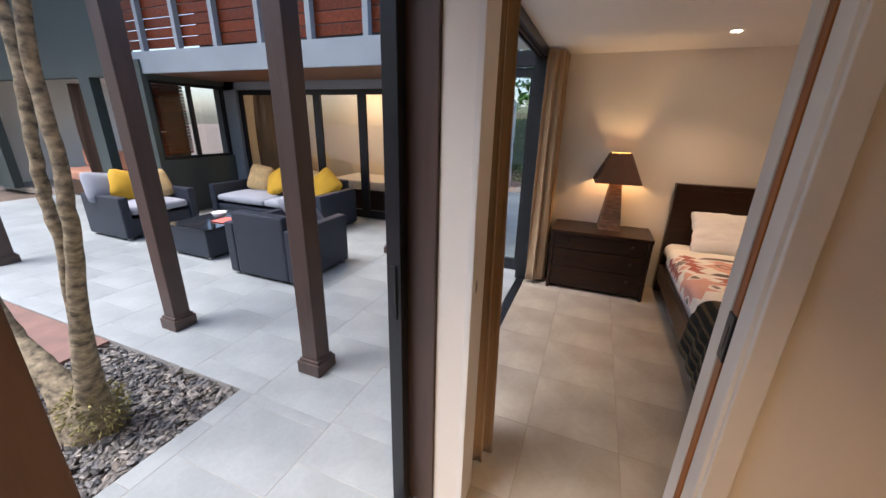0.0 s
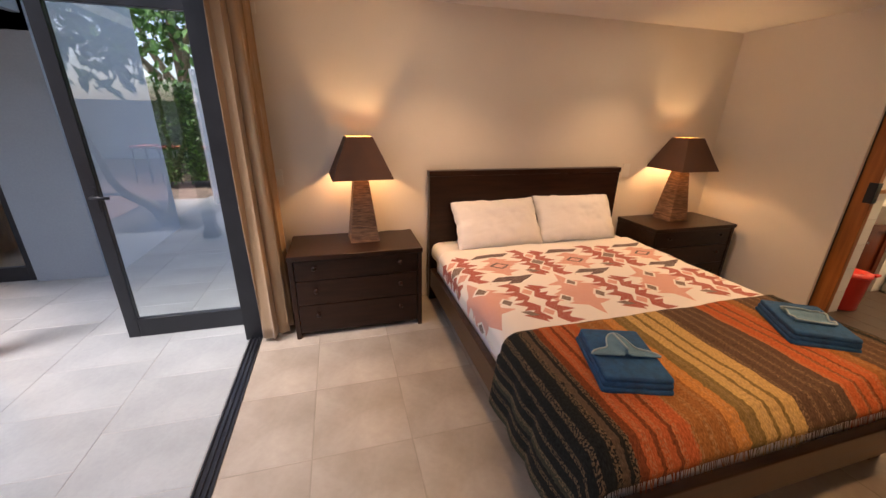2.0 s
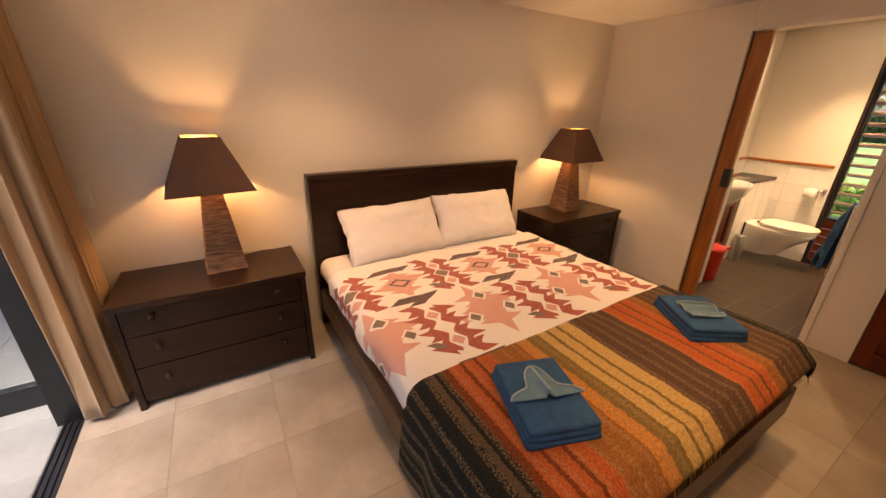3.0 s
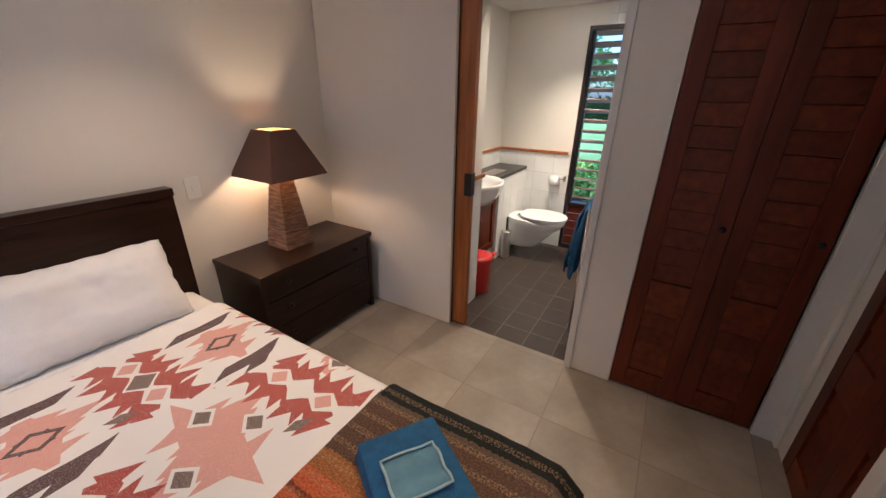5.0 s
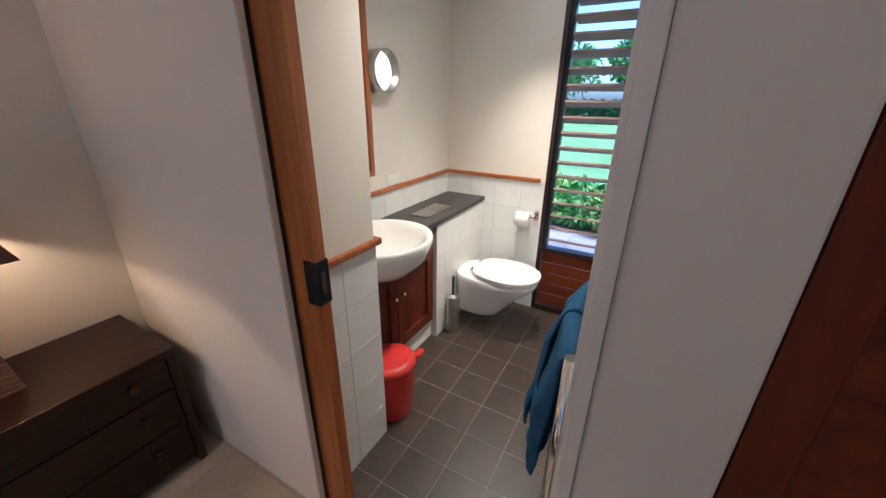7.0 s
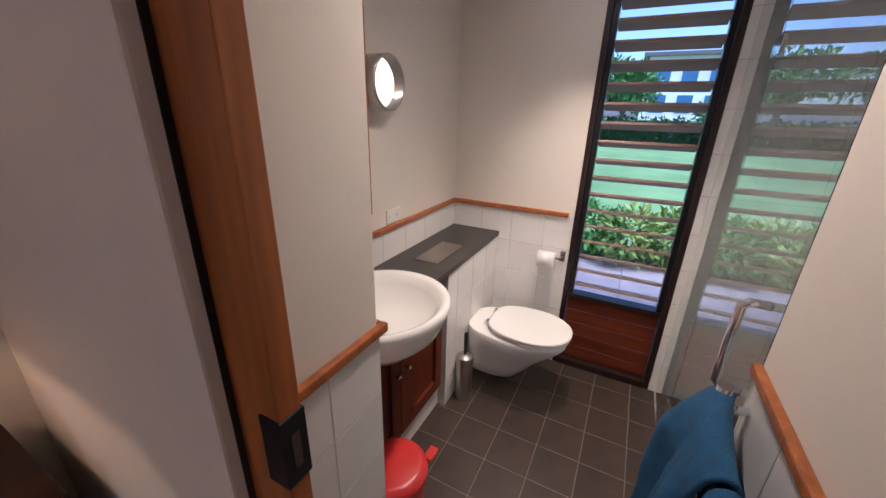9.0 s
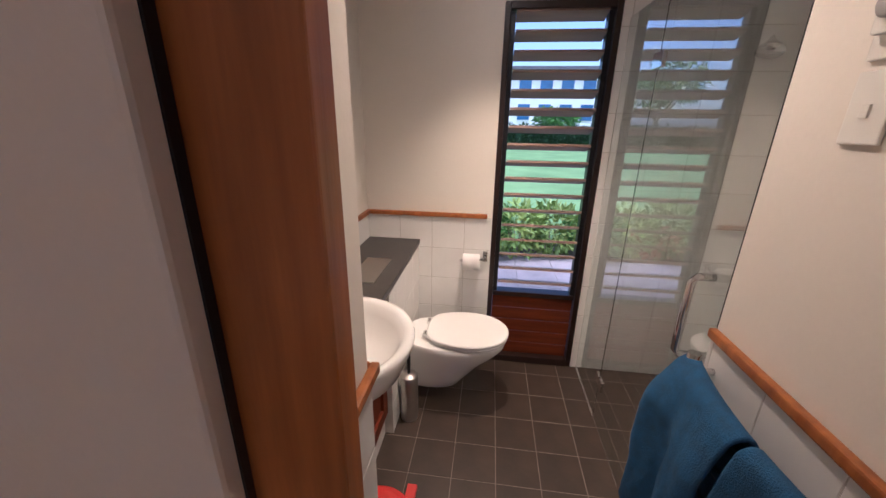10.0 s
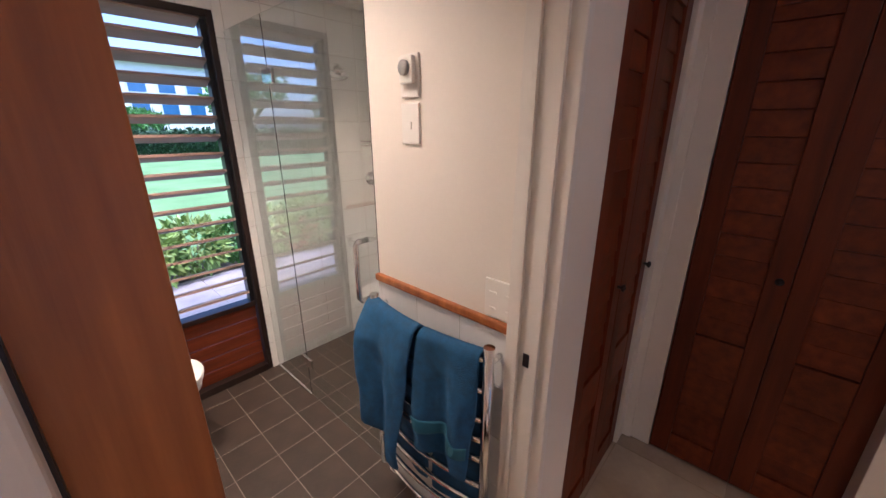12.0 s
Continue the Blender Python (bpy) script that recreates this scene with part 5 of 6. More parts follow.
structure("roof_far", boxes((-12.5, -1.4, 3.6, 7.4, 4.6, 4.72), (-12.5, -6.2, 3.3, 7.4, 4.0, 4.15)), GREY_PAINT, "blue-grey roof with a wide eave", "roof")

# far glazed wall
structure("wall_far", boxes((-2.20, -1.68, 5.45, 5.6, 0, 2.3), (-6.0, -1.68, 5.45, 5.6, 2.0, 2.4), (-6.15, -5.62, 5.45, 5.6, 0, 2.3)), GREY_PAINT, "blue-grey painted wall with tall glazed doors", "wall")
structure("wall_far_west", boxes((-6.0, -5.85, 4.2, 5.45, 0, 0.88), (-6.0, -5.85, 4.2, 5.45, 2.05, 2.3), (-7.6, -7.3, 4.2, 4.35, 0, 2.1), (-12.0, -11.0, 4.2, 4.35, 0, 2.1), (-6.25, -5.85, 4.12, 4.2, 0, 2.3), (-7.3, -6.25, 4.2, 4.35, 0, 0.45)), DARK_GREEN,
          "dark green painted wall with a wide window", "wall")
structure("wall_inner_room", boxes((-6.2, -1.72, 6.95, 7.05, 0, 2.6), (-12.0, -11.9, 4.3, 7.0, 0, 2.6), (-1.72, -1.70, 5.6, 7.05, 0, 2.6), (-6.2, -6.1, 5.6, 6.95, 0, 2.6)), PAINT, "cream plaster walls of the rooms across the courtyard", "wall")
structure("inner_floor", boxes((-12, -1.72, 5.6, 7.0, -0.1, -0.004), (-12, -6.0, 4.35, 5.6, -0.1, -0.004)), STONE, "beige stone floor of the far rooms", "floor")
structure("inner_ceiling", boxes((-12, -1.62, 5.6, 7.05, 2.3, 2.4), (-12, -6.0, 4.35, 5.6, 2.3, 2.4)), CEIL, "white ceiling of the far rooms", "ceiling")


def glazed_door(x0, x1, y, z1, label):
    t = thing("glazed_door", ((x0 + x1) / 2, y, 0), label, "glass door", "glazed doors")
    w = (x1 - x0) / 2
    for s in (-1, 1):
        part("stile", boxes((s * w - (0.07 if s > 0 else 0), s * w + (0 if s > 0 else 0.07), -0.025, 0.025, 0.0, z1), bevel=0.003), BLACK, t)
    part("top_rail", boxes((-w + 0.07, w - 0.07, -0.025, 0.025, z1 - 0.08, z1), bevel=0.003), BLACK, t)
    part("bottom_rail", boxes((-w + 0.07, w - 0.07, -0.025, 0.025, 0.0, 0.13), bevel=0.003), BLACK, t)
    g = part("pane", boxes((-w + 0.068, w - 0.068, -0.004, 0.004, 0.128, z1 - 0.078)), DOOR_GLASS, t)
    g.visible_shadow = False
    return t


for x0, x1 in ((-5.6, -4.75), (-4.75, -3.90), (-3.90, -3.05), (-3.05, -2.205)):
    glazed_door(x0, x1, 5.52, 1.998, "tall black-framed glazed door across the courtyard")
wv = thing("courtyard_window", (-5.92, 4.825, 0.88), "black-framed sliding window in the dark green wall", "window")
part("window_frame", boxes((-0.03, 0.03, -0.62, -0.57, 0, 1.17), (-0.03, 0.03, 0.57, 0.62, 0, 1.17), (-0.03, 0.03, -0.57, 0.57, 0, 0.05), (-0.03, 0.03, -0.57, 0.57, 1.12, 1.17), (-0.03, 0.03, -0.03, 0.03, 0.05, 1.12), bevel=0.003), BLACK, wv)
for s in (-1, 1):
    part("pane", boxes((-0.004, 0.004, s * 0.3 - 0.272, s * 0.3 + 0.272, 0.048, 1.122)), GLASS, wv).visible_shadow = False
part("blind", boxes(*[(-0.09, -0.075, -0.56, -0.04, 0.08 + i * 0.05, 0.118 + i * 0.05) for i in range(21)]), CEDARH, wv, "timber slat blind")
curtain([(-5.5, 5.72), (-5.2, 5.75), (-4.95, 5.72)], 0.03, 1.98, 0.04, 6, "golden beige curtain behind the far glazed doors")
curtain([(-2.75, 5.70), (-2.5, 5.74), (-2.26, 5.70)], 0.03, 1.98, 0.04, 6, "golden beige curtain behind the near glazed door")
curtain([(-8.55, 4.47), (-8.1, 4.50), (-7.62, 4.46)], 0.03, 2.05, 0.05, 5, "dark brown drape gathered in the lounge opening", mat("brown_drape", (0.075, 0.040, 0.022), 0.9, 0.2, 6, 0.3, 150, stretch=(1, 1, 0.3)), "lounge drapes")
shelf = thing("display_shelf", (-6.78, 4.72, 0), "black timber shelf unit behind the dark green wall", "shelf unit")
part("back_panel", boxes((-0.52, 0.52, 0.17, 0.19, 0.0, 2.05)), BLACK, shelf)
for x in (-0.52, 0.0, 0.50):
    part("side_panel", boxes((x, x + 0.02, -0.15, 0.168, 0.0, 2.05), bevel=0.002), BLACK, shelf)
for z in (0.45, 0.86, 1.24, 1.62, 2.0):
    part("shelf_board", boxes((-0.50, 0.50, -0.14, 0.168, z, z + 0.022), bevel=0.002), BLACK, shelf)
for x, z, w, h, material, label in ((-0.3, 0.883, 0.34, 0.07, LINEN, "folded white cloth on the black shelf"), (0.2, 1.263, 0.22, 0.05, PORC, "low white tray on the black shelf"), (0.25, 0.883, 0.2, 0.22, CEDAR, "dark red box on the black shelf"), (-0.25, 1.643, 0.36, 0.10, CREAMCUSH, "cream box on the black shelf")):
    b = bmesh.new()
    box(b, -6.78 + x - w / 2, -6.78 + x + w / 2, 4.60, 4.80, z, z + h, 0.012)
    tagged(part("shelf_box", b, material), label, "box", "things on the black shelf")
lampshade = thing("ceiling_lantern", (-3.6, 6.3, 2.3), "round opal ceiling light, lit, in the far room", "ceiling light")
lb = bmesh.new()
lathe(lb, [(0.0, -0.12), (0.10, -0.10), (0.15, -0.05), (0.16, 0.0), (0.0, 0.0)], 28)
part("diffuser", recalc(lb), glow_mat("opal_ceiling_light", (1.0, 0.66, 0.36), 18.0), lampshade)
lamp("far_room_lamp", "POINT", pose(-3.6, 6.3, 2.1), 8, (1.0, 0.62, 0.32), shadow_soft_size=0.12)
sb = thing("inner_bed", (-3.4, 6.45, 0), "low bed with pale linen inside the far room", "bed")
part("divan", boxes((-0.8, 0.8, -0.45, 0.45, 0.0, 0.35), bevel=0.02), WENGE, sb)
part("cover", boxes((-0.78, 0.78, -0.44, 0.44, 0.352, 0.52), bevel=0.05), LINEN, sb)


# ---- patio furniture ----
def cushion(name, w, d, h, m, material, parent=None, label="", puff=0.35):
    b = bmesh.new()
    box(b, -w / 2, w / 2, -d / 2, d / 2, -h / 2, h / 2, h * puff)
    bmesh.ops.subdivide_edges(b, edges=[e for e in b.edges if e.calc_length() > 0.12], cuts=3, use_grid_fill=True)
    for v in b.verts:
        a, c = v.co.x / (w / 2), v.co.y / (d / 2)
        v.co.z *= 0.55 + 0.6 * max(0, 1 - a * a) * max(0, 1 - c * c)
        v.co += Vector((0, 0, 0.006 * noise.noise((v.co.x * 7, v.co.y * 7, w))))
    for f in b.faces:
        f.smooth = True
    bmesh.ops.transform(b, matrix=m, verts=b.verts)
    return part(name, b, material, parent, label)


def wicker_sofa(x, y, turn, width, seats, label):
    """Faces -y before its turn: two arms, a back, a plinth and grey seat cushions."""
    t = thing("wicker_sofa", (x, y, 0), label, "sofa", "wicker patio sofas", turn)
    w, d = width / 2, 0.41
    part("plinth", boxes((-w + 0.10, w - 0.10, -d + 0.03, d - 0.1, 0.03, 0.27), bevel=0.02), WICKER, t)
    for s in (-1, 1):
        part("arm", boxes((s * w - (0.11 if s > 0 else 0), s * w + (0 if s > 0 else 0.11), -d, d, 0.03, 0.56), bevel=0.02), WICKER, t)
    part("back", boxes((-w + 0.112, w - 0.112, d - 0.12, d, 0.03, 0.68), bevel=0.025), WICKER, t)
    for sx in (-1, 1):
        for sy in (-1, 1):
            part("foot", boxes((sx * (w - 0.05) - 0.02, sx * (w - 0.05) + 0.02, sy * (d - 0.05) - 0.02, sy * (d - 0.05) + 0.02, 0.0, 0.032)), STEEL, t)
    cw = (width - 0.24) / seats
    for i in range(seats):
        cushion("seat_cushion", cw - 0.01, 0.66, 0.17, pose(-width / 2 + 0.12 + cw * (i + 0.5), -0.07, 0.36), GREYCUSH, t, "grey fabric seat cushion", 0.3)
    return t


def throw_pillow(x, y, z, rx, ry, rz, material, label, size=0.42):
    ob = cushion("throw_pillow", size, size, 0.17, pose(x, y, z, rx, ry, rz), material, None, "", 0.45)
    return tagged(ob, label, "cushion", "scatter cushions")


wicker_sofa(-2.53, 3.27, 180, 0.88, 1, "black wicker armchair with grey cushions, seen from its back")
wicker_sofa(-4.05, 4.72, 0, 2.15, 2, "black wicker two-seat sofa with grey cushions under the balcony")
wicker_sofa(-5.42, 3.52, 90, 0.98, 1, "black wicker armchair with grey cushions beside the dark wall")
throw_pillow(-4.62, 4.86, 0.62, 68, 8, 5, CREAMCUSH, "cream patterned cushion leaning on the wicker sofa")
throw_pillow(-4.18, 4.76, 0.60, 62, -25, -8, YELLOW, "bright yellow cushion leaning on the wicker sofa")
throw_pillow(-3.55, 4.86, 0.60, 66, 12, 6, CREAMCUSH, "cream cushion leaning on the wicker sofa back")
throw_pillow(-3.28, 4.80, 0.62, 62, 40, -6, YELLOW, "bright yellow cushion propped beside the sofa arm")
throw_pillow(-3.95, 4.93, 0.66, 72, 0, 0, BLUECUSH, "blue-grey cushion behind the yellow one on the sofa")
throw_pillow(-5.55, 3.45, 0.62, 64, 20, 82, YELLOW, "bright yellow cushion on the wicker armchair")
throw_pillow(-5.50, 3.75, 0.60, 60, -10, 70, CREAMCUSH, "cream cushion on the wicker armchair")
throw_pillow(-5.62, 3.20, 0.62, 66, 10, 95, GREYCUSH, "pale grey cushion on the wicker armchair")
throw_pillow(-2.45, 3.38, 0.62, 60, 15, 170, GREYCUSH, "pale grey cushion on the wicker armchair seat")
ct = thing("coffee_table", (-3.80, 3.42, 0), "black wicker coffee table with a dark glass top", "coffee table")
part("body", boxes((-0.32, 0.32, -0.42, 0.42, 0.03, 0.35), bevel=0.015), WICKER, ct)
part("top", boxes((-0.34, 0.34, -0.44, 0.44, 0.352, 0.362), bevel=0.002), TABLEGL, ct, "dark tinted glass top")
for sx in (-1, 1):
    for sy in (-1, 1):
        part("foot", boxes((sx * 0.27 - 0.02, sx * 0.27 + 0.02, sy * 0.37 - 0.02, sy * 0.37 + 0.02, 0.0, 0.032)), STEEL, ct)
cup = bmesh.new()
lathe(cup, [(0.0, 0.0), (0.06, 0.0), (0.09, 0.06), (0.085, 0.062), (0.055, 0.008), (0.0, 0.008)], 28)
bmesh.ops.translate(cup, verts=cup.verts, vec=(-3.88, 3.5, 0.363))
tagged(part("bowl", cup, PORC), "small white bowl on the coffee table", "bowl")
nap = sheet(14, 14, lambda u, v: Vector((-3.75 + 0.2 * u, 3.28 + 0.2 * v, 0.372 + 0.02 * abs(noise.noise((u * 4, v * 4, 1))))), 0.008)
tagged(part("napkin", nap, mat("coral_cloth", (0.75, 0.16, 0.12), 0.9, 0.1, 9, 0.3, 120)), "crumpled coral cloth on the coffee table", "cloth")

# ---- pebble bed and tree ----
structure("pebble_bed_base", boxes((-9.0, -1.392, -3.0, 1.618, -0.125, -0.045)), EARTH, "earth under the pebbles", "ground")
protos = []
for k in range(6):
    b = bmesh.new()
    bmesh.ops.create_icosphere(b, subdivisions=1, radius=1)
    for v in b.verts:
        v.co = Vector((v.co.x * (0.030 + 0.004 * k), v.co.y * 0.021, v.co.z * 0.011)) * (1 + 0.16 * noise.noise(v.co * 2 + Vector((k, 0, 0))))
    for f in b.faces:
        f.smooth = True
    protos.append(([v.co.copy() for v in b.verts], [[v.index for v in f.verts] for f in b.faces]))
    b.free()
pv, pf = [], []
for _ in range(9000):
    x = random.uniform(-2.67, -1.41)
    y = random.uniform(-0.4, 1.60)
    vs, fs = random.choice(protos)
    m = pose(x, y, random.uniform(-0.042, -0.012), random.gauss(0, 14), random.gauss(0, 14), random.uniform(0, 360)) @ Matrix.Scale(random.uniform(0.38, 0.85), 4)
    i = len(pv)
    pv += [tuple(m @ v) for v in vs]
    pf += [tuple(i + a for a in f) for f in fs]
pm = bpy.data.meshes.new("pebbles")
pm.from_pydata(pv, [], pf)
pm.materials.append(PEBBLE)
tagged(new("pebbles", pm), "loose grey and brown river pebbles round the tree", "pebbles", kind="stuff")

tree = thing("courtyard_tree", (-1.85, 1.12, -0.03), "pale-barked tree with three leaning trunks in the pebble bed", "tree")


def limb(pts, radii, parent, name="trunk"):
    b = bmesh.new()
    path, rad = [], []
    for (p, r0), (q, r1) in zip(zip(pts, radii), zip(pts[1:], radii[1:])):
        for i in range(6):
            k = i / 6
            j = 0.012 * noise.noise((p[0] * 3 + k * 4, p[2] * 5 + k, 2))
            path.append(Vector(p).lerp(Vector(q), k) + Vector((j, -j, 0)))
            rad.append((r0 + (r1 - r0) * k) * (1 + 0.05 * noise.noise((k * 2, p[2] * 3, r0 * 9))))
    path.append(Vector(pts[-1])), rad.append(radii[-1])
    return part(name, tube(b, path, rad, 14), BARK, parent)


limb([(-0.02, 0, -0.05), (0.03, 0.0, 0.13), (0.07, 0.0, 0.26), (0.21, 0.0, 0.72), (0.385, 0.0, 1.14), (0.40, 0.02, 1.42), (0.385, 0.03, 1.70), (0.45, 0.05, 2.1), (0.5, 0.1, 3.3), (0.4, 0.2, 4.5)], [0.15, 0.100, 0.060, 0.036, 0.027, 0.024, 0.023, 0.022, 0.019, 0.012], tree)
limb([(-0.03, -0.02, 0.0), (-0.12, -0.02, 0.17), (-0.22, -0.02, 0.28), (-0.46, -0.03, 0.43), (-0.58, -0.03, 0.62), (-0.75, 0.0, 1.4), (-0.9, 0.0, 2.4), (-1.2, 0.1, 3.6)], [0.12, 0.085, 0.062, 0.052, 0.045, 0.038, 0.030, 0.018], tree)
limb([(0.06, 0.02, 0.2), (0.10, 0.02, 0.58), (0.20, 0.03, 1.07), (0.18, 0.03, 1.25), (0.20, 0.04, 1.46), (0.21, 0.06, 1.7), (0.1, 0.2, 3.4)], [0.05, 0.030, 0.024, 0.023, 0.022, 0.021, 0.012], tree)
leaf_bunch("crown", LEAF, tree, 3500, in_blob(-0.2, 0.2, 4.6, 1.9, 1.6, 0.9), 0.12, 0.5)
EPI = mat("dry_moss_leaves", (0.30, 0.25, 0.09), 0.9, tint=(0.12, 0.12, 0.04), scale=20, bump=0.3, bump_scale=60)
leaf_bunch("moss", EPI, tree, 900, in_blob(0.07, 0.0, 0.16, 0.15, 0.13, 0.16), 0.022, 0.5)

# ---- opening towards the courtyard ----
trk = boxes((-0.205, -0.125, BED_S + 0.0, 4.05, -0.02, 0.004), bevel=0.002)
for x in (-0.195, -0.17, -0.145):
    box(trk, x - 0.003, x + 0.003, BED_S, 4.05, 0.0, 0.012)
track = structure("sliding_track", trk, BLACK, "black sliding door floor track", "door track")
structure("sliding_head", boxes((-0.215, -0.115, BED_S, 4.05, 2.115, 2.19), (-0.19, -0.178, BED_S, 4.05, 2.095, 2.115), (-0.155, -0.143, BED_S, 4.05, 2.095, 2.115), (-0.25, -0.21, BED_S - 0.2, 4.6, 2.19, 2.6), bevel=0.002), BLACK, "black sliding door head track", "door track")
structure("sliding_jamb", boxes((-0.225, -0.113, 4.022, 4.049, 0, 2.19), bevel=0.003), BLACK, "black aluminium door jamb", "door frame")
structure("wall_west", boxes((-0.22, -0.12, 4.05, NORTH + 0.16, 0, 2.6)), PAINT, "cream wall end beside the curtain", "wall")
structure("veranda_beam", boxes((-1.74, -0.221, 4.22, 4.30, 2.065, 2.20), bevel=0.004), BLACK, "dark header beam over the glazed door", "beam")
gd = glazed_door(-0.99, -0.215, 4.262, 2.055, "black-framed glazed door with a lever handle, beside the bedroom")
part("lever_handle", tube(bmesh.new(), [(-0.345, -0.026, 0.97), (-0.345, -0.06, 0.97), (-0.25, -0.065, 0.965)], 0.009), BLACK, gd)
part("lock_plate", boxes((-0.365, -0.325, -0.03, -0.0255, 0.86, 1.03), bevel=0.002), BLACK, gd)
structure("veranda_ceiling", boxes((-1.69, -0.23, 4.31, 5.45, 2.42, 2.50)), CEIL, "pale boarded veranda ceiling", "ceiling")
structure("wall_outside", boxes((-0.24, -0.14, NORTH + 0.16, 5.4, 0, 2.6)), GREY_PAINT, "outside wall along the walkway", "wall")
structure("wall_walkway", boxes((-1.70, -1.62, 5.6, 7.05, 0, 2.5)), mat("pale_grey_render", (0.46, 0.49, 0.51), 0.7, 0.06, 2, 0.15, 40), "pale rendered wall along the walkway", "wall")
gt = thing("garden_gate", (-1.55, 9.3, 0), "plain pale painted gate standing open by the walkway", "gate")
part("leaf", boxes((-0.02, 0.02, -0.9, 0.5, 0.0, 2.05), bevel=0.004), HOUSE, gt)
part("latch", boxes((0.021, 0.05, 0.40, 0.46, 1.0, 1.12), bevel=0.003), BLACK, gt)
post(-1.0, 9.1, 2.42, "square brown timber post at the end of the walkway")

# hall opening: the sliding door's edge and the far jamb
hs = thing("hall_sliding_door", (-0.17, 1.395, 0), "black aluminium sliding door edge with a latch, slid open", "sliding door")
part("stile", boxes((-0.030, 0.022, -0.025, 0.028, 0.0, 2.2), bevel=0.003), BLACK, hs)
part("latch", boxes((-0.012, 0.008, -0.034, -0.025, 0.90, 1.10), bevel=0.002), BLACK, hs, "black hook latch")
structure("hall_track", boxes((-0.2, -0.1, 0.44, HALL_N, -0.02, 0.006), bevel=0.002), BLACK, "black sliding door floor track", "door track")
structure("hall_jamb", boxes((-0.225, -0.095, 0.44, 0.515, 0, 2.6), bevel=0.004), UMBER, "dark brown timber jamb", "door frame")
structure("hall_head", boxes((-0.22, -0.1, 0.515, HALL_N + 0.05, 2.2, 2.6)), UMBER, "dark timber head over the hall opening", "door frame")

# ---- garden beyond the walkway ----
hd_ = thing("tall_hedge", (0, 11.2, 0), "dense clipped green hedge beyond the walkway", "hedge")
part("core", boxes((-6, 6, -0.35, 0.5, 0, 2.0), bevel=0.1), HEDGE, hd_)
leaf_bunch("leaves", LEAF, hd_, 9000, lambda: ((random.uniform(-3.5, 2.5), -0.35 - random.random() * 0.12, random.uniform(0, 2.05)), (0, -1, 0.2)), 0.09)
db = thing("daybed", (-8.9, 4.75, 0), "salmon cushioned daybed in the far lounge", "daybed")
part("base", boxes((-0.9, 0.9, -0.35, 0.35, 0.0, 0.3), bevel=0.02), BEDWOOD, db)
SALMON = mat("salmon_fabric", (0.55, 0.27, 0.17), 0.9, 0.08, 6, 0.3, 120)
part("mattress", boxes((-0.88, 0.88, -0.34, 0.34, 0.302, 0.48), bevel=0.05), SALMON, db)
part("backrest", boxes((-0.88, 0.88, 0.2, 0.36, 0.482, 0.85), bevel=0.05), SALMON, db)
for i in range(3):
    sh2 = thing("border_shrub", (-0.75 + i * 0.25, 9.5 + i * 0.2, 0), "low yellow-green shrub beside the walkway", "shrub", "walkway shrubs")
    leaf_bunch("leaves", LEAFY, sh2, 260, in_blob(0, 0, 0.22, 0.28, 0.28, 0.22), 0.11)


def garden_tree(x, y, h, r, label, n=2600, size=0.35, material=None):
    t = thing("garden_tree", (x, y, -0.13), label, "tree", "garden trees")
    limb([(0, 0, 0), (0.05 * h, 0, 0.3 * h), (0.02 * h, 0.03 * h, 0.7 * h)], [0.045 * h, 0.03 * h, 0.012 * h], t)
    for k in range(4):
        a = k * 1.6 + x
        limb([(0.04 * h, 0, 0.28 * h), (r * 0.4 * math.cos(a), r * 0.4 * math.sin(a), 0.5 * h), (r * 0.7 * math.cos(a), r * 0.7 * math.sin(a), 0.68 * h)], [0.02 * h, 0.013 * h, 0.006 * h], t, "branch")
    for k in range(6):
        a = k * 1.05 + y
        leaf_bunch("crown", material or LEAF, t, n // 6, in_blob(r * 0.5 * math.cos(a), r * 0.5 * math.sin(a), h * (0.55 + 0.22 * random.random()), r * 0.62, r * 0.62, h * 0.24), size, 0.4)
    return t


for x, y, h in ((-4.0, 15, 6.5), (1.5, 17, 7.5), (5.0, 15, 6.0)):
    garden_tree(x, y, h, 2.6, "leafy tree beyond the hedge", 1800)
garden_tree(-3.5, -7.5, 6, 2.8, "leafy tree behind the courtyard", 2200)
garden_tree(0.2, 14.5, 5, 2.2, "leafy tree beyond the hedge", 1800)
garden_tree(-7.5, -6.0, 6, 3, "leafy tree behind the courtyard", 2200)
garden_tree(-14, -3, 7, 3, "leafy tree beyond the patio", 1800)
garden_tree(-16, 2.5, 6, 3, "leafy tree beyond the patio", 1800)

# ---- terrace beyond the pebble bed ----
structure("terrace", boxes((-9.0, -1.395, -7.4, -0.45, -0.04, -0.012), (-9.5, -2.68, -0.449, 1.61, -0.04, -0.003)), mat("red_brown_paving", (0.235, 0.135, 0.105), 0.8, tint=(0.16, 0.095, 0.078), scale=5, bump=0.3, bump_scale=50), "reddish paved terrace beyond the pebbles", "paving")
structure("wall_garden", boxes((-10.0, -0.3, -7.6, -7.4, -0.13, 1.75)), HOUSE, "pale rendered garden wall behind the terrace", "wall")
STOOL_RED = mat("red_seat_pad", (0.50, 0.09, 0.07), 0.85, 0.1, 8, 0.3, 120)


